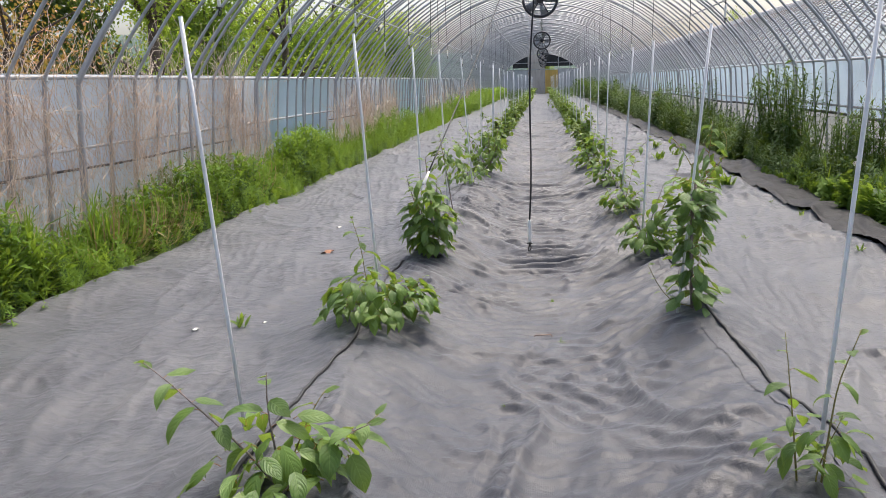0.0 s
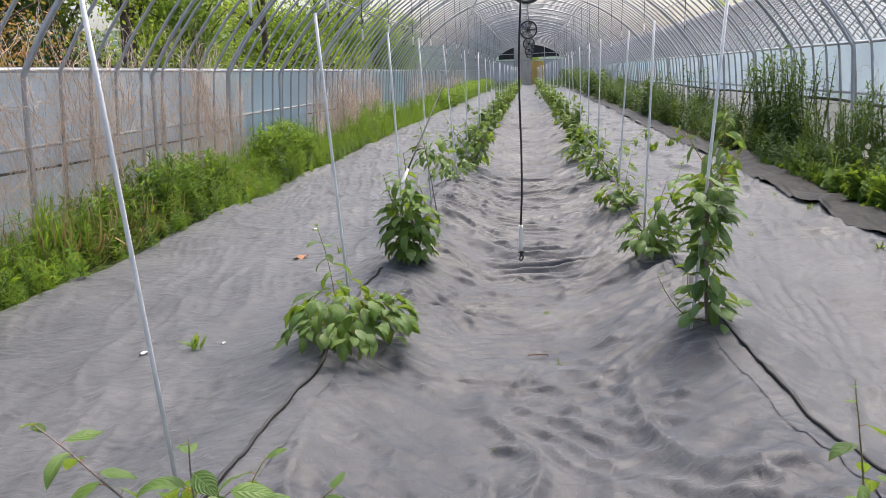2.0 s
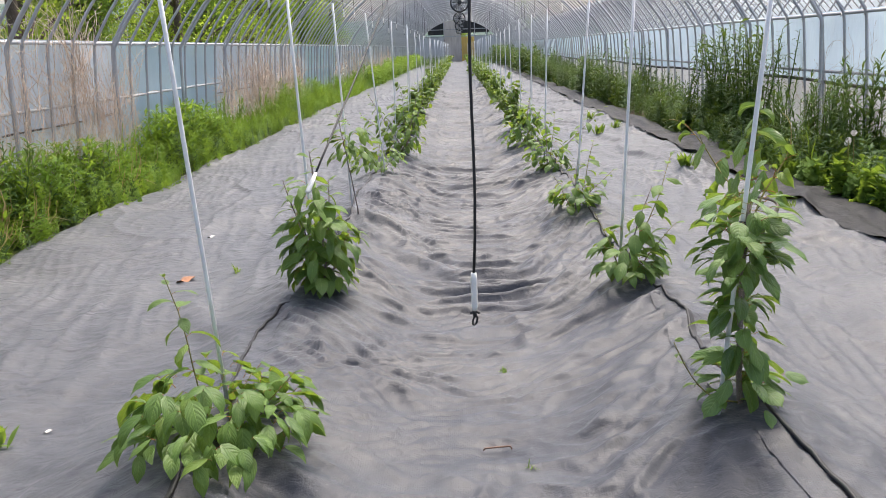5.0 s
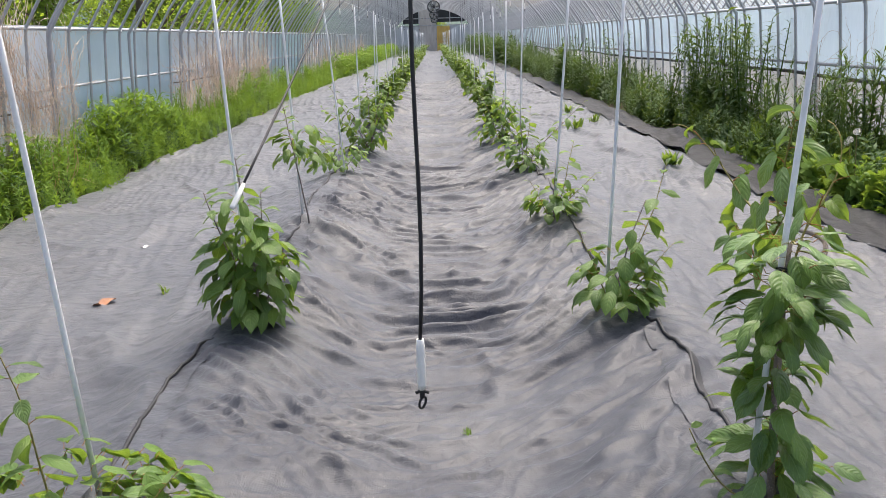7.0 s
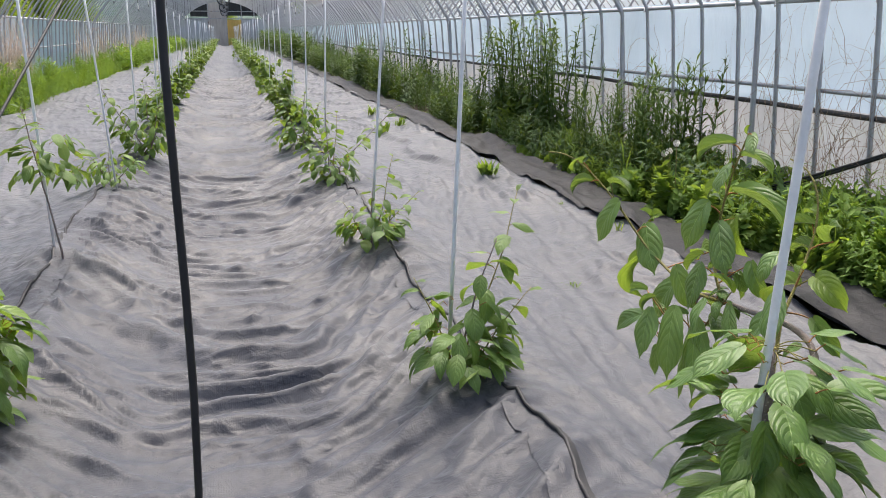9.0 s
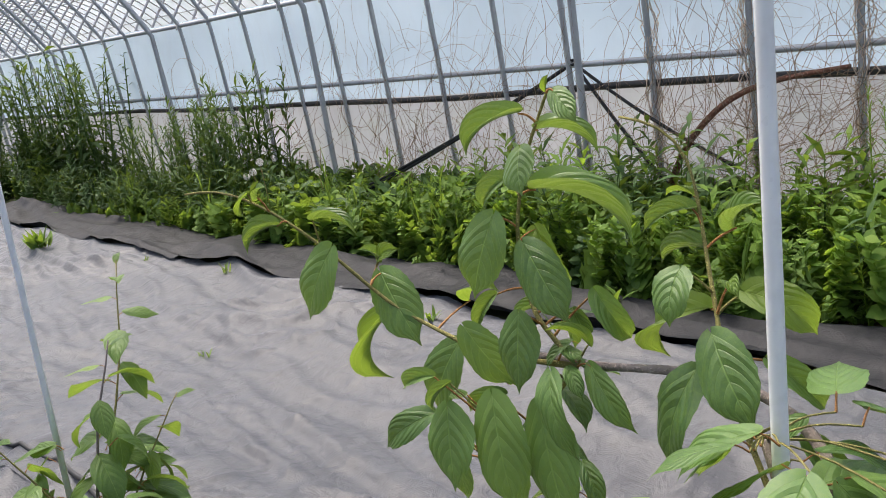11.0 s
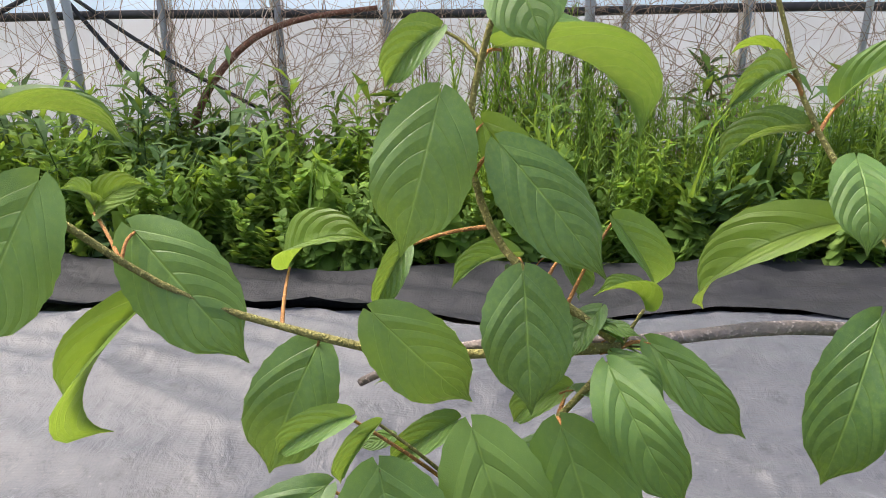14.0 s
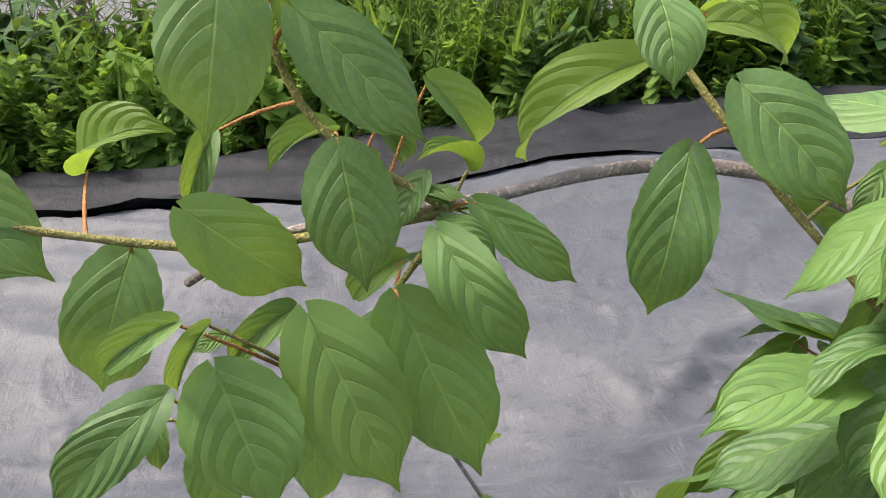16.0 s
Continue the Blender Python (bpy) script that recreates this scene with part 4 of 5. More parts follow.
    leaves([
        (0.860, 4.799, 0.812, 0.830, 4.753, 0.682, 0.58, 1.0), (0.875, 4.740, 0.807, 0.850, 4.693, 0.667, 0.50, 1.0),
        (0.840, 4.859, 0.793, 0.810, 4.833, 0.697, 0.72, 1.0), (0.850, 4.896, 0.768, 0.830, 4.977, 0.705, 0.50, 0.7),
        (0.840, 4.875, 0.829, 0.830, 4.921, 0.806, 0.50, 0.6), (0.850, 4.858, 0.819, 0.840, 4.884, 0.779, 0.30, 0.5),
        (0.870, 4.852, 0.797, 0.860, 4.875, 0.792, 0.60, 0.7), (0.900, 4.808, 0.714, 0.900, 4.820, 0.600, 0.40, 0.9),
        (0.900, 4.812, 0.792, 0.880, 4.858, 0.767, 0.50, 0.6), (0.870, 4.911, 0.734, 0.860, 4.914, 0.697, 0.50, 0.7),
        (0.880, 4.889, 0.696, 0.880, 4.885, 0.627, 0.60, 0.9),
    ], twig)
    leaves([
        (0.860, 4.406, 0.786, 0.840, 4.454, 0.700, 0.60, 1.0), (0.900, 4.433, 0.713, 0.880, 4.507, 0.665, 0.45, 0.7),
        (0.880, 4.441, 0.649, 0.860, 4.529, 0.609, 0.40, 0.5), (0.820, 4.409, 0.743, 0.780, 4.499, 0.668, 0.70, 1.0),
    ], trunk)
    leaves([
        (0.920, 5.045, 0.925, 0.906, 4.965, 0.832, 0.62, 0.8), (0.950, 5.041, 0.865, 0.974, 5.115, 0.725, 0.26, 0.6),
        (0.960, 5.093, 0.922, 0.970, 5.055, 0.941, 0.75, 0.6), (0.960, 5.093, 0.922, 0.930, 5.101, 0.949, 0.60, 0.4),
        (0.860, 5.069, 0.976, 0.840, 5.121, 0.870, 0.62, 1.0), (0.840, 5.077, 1.019, 0.860, 5.012, 0.997, 0.38, 0.2),
        (0.820, 5.129, 1.014, 0.800, 5.187, 0.973, 0.38, 0.3), (0.800, 5.161, 1.062, 0.800, 5.175, 1.028, 0.55, 0.5),
        (0.800, 5.137, 1.057, 0.800, 5.112, 1.073, 0.70, 0.5),
    ], left)
    leaves([
        (0.910, 4.565, 0.985, 0.879, 4.565, 0.934, 0.95, 0.9), (0.950, 4.552, 0.930, 0.991, 4.626, 0.848, 0.42, 0.5),
        (0.980, 4.571, 0.986, 0.989, 4.629, 0.960, 0.38, 0.3), (0.990, 4.588, 1.026, 0.962, 4.634, 1.005, 0.45, 0.5),
        (1.000, 4.547, 1.004, 0.970, 4.494, 1.041, 0.45, 0.6), (1.000, 4.592, 1.037, 1.000, 4.626, 1.036, 0.35, 0.3),
        (0.930, 4.524, 0.966, 0.900, 4.500, 0.963, 0.50, 0.4), (0.890, 4.542, 0.887, 0.880, 4.568, 0.772, 0.60, 0.7),
        (0.880, 4.519, 0.933, 0.840, 4.461, 0.861, 0.60, 1.0), (0.950, 4.517, 0.953, 0.960, 4.452, 0.913, 0.60, 0.5),
        (0.930, 4.486, 0.892, 0.950, 4.441, 0.841, 0.50, 0.6), (0.920, 4.447, 0.823, 0.920, 4.409, 0.766, 0.60, 0.6),
    ], right)
    leaves([
        (0.860, 4.423, 0.877, 0.850, 4.449, 0.849, 0.60, 0.7),
    ], right)

    for k in range(14):
        c = (top[1], top[3], twig[1], twig[3], left[4], twig[6])[k % 6] + rng.normal(0, 0.012, 3) + (0.01, 0, 0)
        leaf_on(rng, plant, BIG, c, rng.uniform(-1.6, 1.6) if k % 3 else rng.uniform(1.6, 4.6), rng.uniform(0.035, 0.07), rng.uniform(0.2, 1.1))
    # leaves along the trunk and a skirt at its foot
    for k in range(84):
        t = rng.uniform(0.16, 0.98)
        p = trunk[int(t * (len(trunk) - 1))]
        out = rng.uniform(2.4, 6.6) if t > 0.6 else rng.uniform(0, 6.28)
        reach = rng.uniform(0.012, 0.05)
        q = p + np.array([reach * math.cos(out), reach * math.sin(out), rng.uniform(0, 0.04)])
        if q[0] + x0 < 0.74 and q[1] + y0 > 4.5:
            continue
        part("leaf_stalk", Soup().tube([p, (p + q) / 2 + (0, 0, 0.01), q], 0.0011, 5, False).mesh("leaf_stalk", TWIG), plant)
        leaf_on(rng, plant, BIG, q, out, rng.uniform(0.07, 0.115), rng.uniform(-0.1, 1.25))
    for k in range(40):
        a, r = k * 2.4 + rng.normal(0, 0.3), rng.uniform(0.02, 0.09)
        q = np.array([0.775 + r * math.cos(a), 4.37 + r * math.sin(a), rng.uniform(0.64, 0.91)]) - np.array(off)
        p = trunk[np.argmin(np.abs(trunk[:, 2] - q[2] + 0.02))]
        part("leaf_stalk", Soup().tube(path_points([p, (p + q) / 2 + (0, 0, 0.01), q], 7), 0.0010, 5, False).mesh("leaf_stalk", TWIG), plant)
        leaf_on(rng, plant, BIG, q, a, rng.uniform(0.075, 0.12), rng.uniform(0.0, 0.9))
    for k in range(10):
        q = np.array([0.80, 4.46, 0.58]) + rng.normal(0, 1, 3) * (0.03, 0.025, 0.07) - np.array(off)
        p = trunk[np.argmin(np.abs(trunk[:, 2] - q[2] + 0.03))]
        part("leaf_stalk", Soup().tube(path_points([p, (p + q) / 2 + (0, 0, 0.03), q], 9), 0.0010, 5, False).mesh("leaf_stalk", TWIG), plant)
        leaf_on(rng, plant, BIG, q, rng.uniform(0.6, 4.2), rng.uniform(0.075, 0.115), rng.uniform(0.4, 1.2))
    for k in range(26):
        a, r = rng.uniform(0, 6.28), rng.uniform(0.02, 0.13)
        leaf_on(rng, plant, BIG, (r * math.cos(a), r * math.sin(a), rng.uniform(0.03, 0.18)), a, rng.uniform(0.07, 0.11), rng.uniform(0.2, 0.9))
    side = wood("shoot", [(0.82, 4.44, z0 + 0.12), (0.87, 4.56, 0.42), (0.92, 4.69, 0.57), (0.935, 4.735, 0.70)], 0.0034, 0.0014, BARK, 12)
    for k in range(12):
        leaf_on(rng, plant, BIG, side[4 + k % 8], k * 2.4, rng.uniform(0.05, 0.085), rng.uniform(0.3, 1.1))
    low = wood("shoot", [(0.80, 4.40, z0 + 0.03), (0.70, 4.36, z0 + 0.06), (0.62, 4.34, z0 + 0.16), (0.57, 4.33, z0 + 0.27)], 0.0028, 0.0014, TWIG, 9)
    for k in range(9):
        leaf_on(rng, plant, SMALL, low[k], k * 2.4, 0.065 - 0.004 * k, 0.4 - 0.05 * k)
    s = Soup()
    a = np.linspace(0, 2 * np.pi, 14)
    for dz in (0.0, 0.006):
        s.tube(np.stack([-0.015 + 0.02 * np.cos(a), 0.012 * np.sin(a), 0.62 + dz + 0.003 * np.sin(2 * a)], -1), 0.0022, 5)
    part("tie", s.mesh("tie", BLACK), plant, "black tie round stem and stake")


hero()


# ---- the rest of the two rows ----
def far_plants():
    small = leaf_blade(3, 2, 0.6, 0.25, 0.7, 0.0, 0.0, 0.0, 3)
    v, uv = small[0].reshape(-1, 3), small[1]
    i = np.arange(12).reshape(4, 3)
    f = np.stack([i[:-1, :-1], i[:-1, 1:], i[1:, 1:], i[1:, :-1]], -1).reshape(-1, 4)
    made = []
    for k in range(6):
        rng = np.random.RandomState(300 + k)
        p = thing("sapling", (0, 0, 0), "leafy green sapling at its stake", "sapling", "saplings in two rows")
        st, mats = Soup(), []
        h = (0.5, 0.7, 0.4, 0.8, 0.55, 0.32)[k]
        for j in range(5):
            pts = grow(rng, (0, 0, -0.03), rng.normal(0, 0.3, 2), h * rng.uniform(0.6, 1), 0.3, 8)
            st.tube(pts, np.linspace(0.006, 0.002, len(pts)), 5)
            for q in range(52):
                c = pts[rng.randint(1, len(pts))] + rng.normal(0, 0.035, 3)
                a, d, n = rng.uniform(0, 6.28), rng.uniform(-0.2, 1.1), rng.uniform(0.08, 0.135)
                mats.append(np.array(aim(c, c + n * np.array([math.cos(a) * math.cos(d), math.sin(a) * math.cos(d), -math.sin(d)]), (0.2 * rng.normal(), 0.2 * rng.normal(), 1))))
        part("stem", st.mesh("stem", BARK), p)
        tagged(part("foliage", Soup().place(v, f, mats, uv).mesh("foliage", LEAF_FAR), p), kind="stuff")
        made.append(p)
    used = set()
    for side, row in enumerate((ROW_L, ROW_R)):
        for k, (x, y) in enumerate(row):
            for extra in ((0.0,) if y < 24 else (0.0, 0.9)):
                if k < 6 and extra == 0.0:
                    continue
                j = (k * 5 + side * 2 + int(extra * 3)) % 6
                m = pose(x, y - 0.1 + extra, ground_z(x, y + extra), 0, 0, (k * 77 + side * 40) % 360)
                if j not in used:
                    used.add(j)
                    made[j].matrix_world = m
                else:
                    copy_thing(made[j], m)


far_plants()


# ---- weeds along the walls ----
def blade(nl, width, droop, seed=0):
    p, uv = leaf_blade(nl, 2, width, 0.2, droop, 0.0, 0.0, 0.0, seed)
    r = nl + 1
    i = np.arange(r * 3).reshape(r, 3)
    return p.reshape(-1, 3), np.stack([i[:-1, :-1], i[:-1, 1:], i[1:, 1:], i[1:, :-1]], -1).reshape(-1, 4), uv


def weed(rng, h, n, size, width, up):
    """Poses of the leaves of one upright weed, and its stem."""
    tip = np.array([rng.normal(0, 0.12) * h, rng.normal(0, 0.12) * h, h])
    mats, a = [], rng.uniform(0, 6.28)
    for k in range(n):
        t = (k + 1) / n
        c = tip * t
        a += 2.4
        d = rng.uniform(up - 0.45, up + 0.45) + 0.25 * t
        s = size * (1.1 - 0.55 * t) * rng.uniform(0.7, 1.2)
        mats.append(np.array(aim(c, c + s * np.array([math.cos(a) * math.cos(d), math.sin(a) * math.cos(d), math.sin(d)]), (0, 0, 1.0) if abs(d) < 1.2 else (1, 0, 0.2))))
    return mats, tip


def weed_bed(name, label, material, spots, kinds, seed):
    rng = np.random.RandomState(seed)
    store = []
    for n, size, width, up, droop in kinds:
        v, f, uv = blade(3 if width > 0.5 else 2, width, droop)
        variants = []
        for k in range(6):
            mats, tip = weed(rng, 1.0, n, size, width, up)
            s = Soup().place(v, f, mats, uv)
            s.tube([(0, 0, 0), tip * 0.5 + (0.01, 0, 0), tip], [0.008, 0.006, 0.003], 3, False)
            variants.append((np.vstack(s.v), np.vstack(s.f), np.vstack(s.uv)))
        store.append(variants)
    out = Soup()
    for x, y, h, kind in spots:
        v, f, uv = store[kind][rng.randint(6)]
        a = rng.uniform(0, 6.28)
        w = h * rng.uniform(0.75, 1.1)
        m = np.array([[w * math.cos(a), -w * math.sin(a), 0], [w * math.sin(a), w * math.cos(a), 0], [rng.normal(0, 0.1), rng.normal(0, 0.1), h]])
        out.add(v @ m.T + (x, y, 0), f, uv)
    allv = np.vstack(out.v)
    allv[:, 2] += relief(np.clip(allv[:, 0], -4, 4), allv[:, 1]) - 0.02
    out.v = [allv]
    tagged(new(name, out.mesh(name, material)), label, "weeds", kind="stuff")


def scatter(rng, x0, x1, y0, y1, density, hmin, hmax, kind, patch=None):
    n = int((x1 - x0) * (y1 - y0) * density)
    out = []
    for k in range(n):
        x, y = rng.uniform(x0, x1), rng.uniform(y0, y1)
        g = 0.5 + 0.5 * float(vnoise(x * 1.3 + 9, y * 0.8, 5 + kind))
        if patch and rng.rand() > patch(x, y):
            continue
        out.append((x, y, hmin + (hmax - hmin) * min(1, max(0, g * rng.uniform(0.6, 1.3))), kind))
    return out


def build_weeds():
    rng = np.random.RandomState(5)
    # kinds: leaves, leaf size, leaf width, rise, droop (for a plant one metre high)
    kinds = [(24, 0.36, 0.24, 0.10, 0.9), (10, 0.9, 0.045, 1.0, 1.1), (40, 0.20, 0.22, 0.25, 0.8), (30, 0.42, 0.62, 0.1, 0.7), (44, 0.17, 0.20, -0.1, 1.0), (44, 0.22, 0.8, 0.25, 0.5), (90, 0.13, 0.12, 0.5, 0.6)]
    edge = lambda x, y: 1.0 if x < -3.58 else 0.45 + 0.9 * float(vnoise(y * 2.1, 0.7, 71))  # noqa: E731
    clump = lambda x, y: 0.45 + 1.3 * float(vnoise(y * 1.3, x * 0.7, 44))  # noqa: E731
    bank = lambda found: [(x, y, h * min(1.0, 0.30 + 1.5 * max(0.0, -3.40 - x)), k) for x, y, h, k in found]  # noqa: E731
    spots = bank(scatter(rng, -4.0, -3.40, 2.5, 18, 165, 0.34, 0.80, 0, edge) + scatter(rng, -3.95, -3.36, 2.5, 18, 22, 0.25, 0.60, 1, edge) + scatter(rng, -4.0, -3.40, 2.5, 18, 18, 0.35, 0.8, 2))
    spots += scatter(rng, -3.6, -3.30, 2.5, 16, 60, 0.08, 0.20, 0, edge)
    spots += bank(scatter(rng, -4.0, -3.40, 18, 34, 60, 0.45, 0.85, 0) + scatter(rng, -3.9, -3.30, 18, 34, 30, 0.4, 0.8, 2))
    spots += scatter(rng, -4.0, -3.2, 34, 79, 22, 0.5, 1.0, 0) + scatter(rng, -4.0, -3.42, -8, 2.5, 20, 0.2, 0.45, 0)
    weed_bed("weeds", "lush bright green weeds and grass along the film wall", WEED_LUSH, spots, kinds, 51)
    spots = scatter(rng, 3.10, 4.05, 2.0, 10.8, 110, 0.12, 0.30, 3) + scatter(rng, 3.12, 4.05, 2.0, 10.8, 45, 0.16, 0.36, 0) + scatter(rng, 3.2, 4.05, 2.0, 10.8, 40, 0.16, 0.40, 5) + scatter(rng, 3.1, 4.05, 2.0, 12, 14, 0.2, 0.45, 1)
    spots += scatter(rng, 3.06, 3.4, 2.0, 12, 110, 0.05, 0.14, 3) + scatter(rng, 3.1, 4.0, 2.0, 11, 45, 0.10, 0.28, 5) + scatter(rng, 3.2, 4.05, 2.0, 4.9, 110, 0.45, 0.85, 6) + scatter(rng, 3.05, 3.3, 3.6, 4.9, 80, 0.1, 0.25, 6)
    spots += scatter(rng, 3.45, 4.0, 3.2, 7.6, 14, 0.45, 0.68, 0)
    spots += scatter(rng, 3.1, 4.0, -8, 2, 25, 0.3, 0.7, 2)
    weed_bed("weeds", "mixed low green weeds beside the black strip", WEED, spots, kinds, 52)
    spots = scatter(rng, 3.2, 4.05, 2.0, 10.8, 26, 0.25, 0.5, 0) + scatter(rng, 3.15, 4.05, 2.0, 10.8, 26, 0.12, 0.34, 3) + scatter(rng, 3.3, 4.05, 3.5, 7.0, 10, 0.5, 0.72, 0)
    spots += scatter(rng, -4.0, -3.6, 7.5, 10.5, 30, 0.4, 0.8, 2, clump) + bank(scatter(rng, -4.0, -3.42, 2.5, 20, 45, 0.3, 0.7, 0))
    weed_bed("dark_weeds", "darker green weeds standing among the pale ones", WEED_DARK, spots, kinds, 54)
    spots = scatter(rng, 3.3, 4.0, 10.9, 15.3, 22, 0.9, 1.62, 4, clump) + scatter(rng, 3.35, 3.9, 11.4, 14.2, 20, 1.1, 1.6, 4, clump) + scatter(rng, 3.15, 3.95, 10.6, 16, 60, 0.3, 0.8, 0, clump) + scatter(rng, 3.15, 3.9, 10.6, 16, 40, 0.15, 0.4, 5) + scatter(rng, 3.1, 3.9, 10.5, 17, 40, 0.2, 0.5, 0)
    spots += scatter(rng, 3.3, 3.95, 9.5, 10.9, 60, 0.6, 1.1, 2) + scatter(rng, 3.3, 3.95, 9.4, 10.9, 30, 0.6, 1.05, 6) + scatter(rng, 3.2, 3.95, 9.0, 10.9, 40, 0.3, 0.6, 0)
    spots += scatter(rng, 3.1, 4.0, 16, 36, 34, 0.4, 0.95, 0, clump) + scatter(rng, 3.1, 4.0, 16, 36, 26, 0.3, 0.8, 2) + scatter(rng, 3.2, 4.0, 19, 25, 16, 0.9, 1.35, 4, clump)
    spots += scatter(rng, 2.9, 4.0, 36, 79, 14, 0.7, 1.4, 0, clump) + scatter(rng, -3.2, -1.2, 60, 79, 5, 0.4, 0.8, 2) + scatter(rng, 1.2, 3.2, 60, 79, 5, 0.4, 0.8, 2)
    weed_bed("tall_weeds", "tall dark green weeds crowding the film wall", WEED_DARK, spots, kinds, 53)
    spots = scatter(rng, 3.12, 4.05, 2.4, 7.6, 95, 0.12, 0.36, 5) + scatter(rng, 3.15, 4.05, 2.2, 5.2, 70, 0.35, 0.8, 6) + scatter(rng, 3.3, 4.05, 2.4, 8.5, 14, 0.35, 0.6, 0)
    weed_bed("pale_weeds", "pale green low weeds and feathery stems along the strip", WEED_LUSH, spots, kinds, 55)
    # small tufts growing through the cover
    k = 0
    for x, y, h in ((-1.78, 4.6, 0.10), (2.55, 8.4, 0.08), (2.3, 10.6, 0.16), (2.5, 9.3, 0.05), (1.9, 13.8, 0.14), (2.2, 16.4, 0.2), (-1.55, 7.0, 0.07), (0.12, 4.35, 0.035), (2.46, 6.6, 0.06), (1.75, 7.3, 0.06), (0.08, 5.2, 0.03), (-0.15, 3.4, 0.02), (2.95, 6.0, 0.12), (2.35, 14.9, 0.16)):
        s = Soup()
        v, f, uv = blade(3, 0.10 if k % 2 else 0.22, 0.6)
        mats = []
        for q in range(10 if h < 0.13 else 34):
            a, d = rng.uniform(0, 6.28), rng.uniform(0.3, 1.3)
            n = h * rng.uniform(0.6, 1.2)
            c = np.array([rng.normal(0, 0.18 * h), rng.normal(0, 0.18 * h), 0])
            mats.append(np.array(aim(c, c + n * np.array([math.cos(a) * math.cos(d), math.sin(a) * math.cos(d), math.sin(d)]), (0.1, 0, 1))))
        ob = new("weed_tuft", s.place(v, f, mats, uv).mesh("weed_tuft", WEED))
        ob.location = (x, y, cloth_z(x, y) - 0.004)
        tagged(ob, "small green weed growing through the ground cover", "weed", "tufts in the cover")
        k += 1


build_weeds()


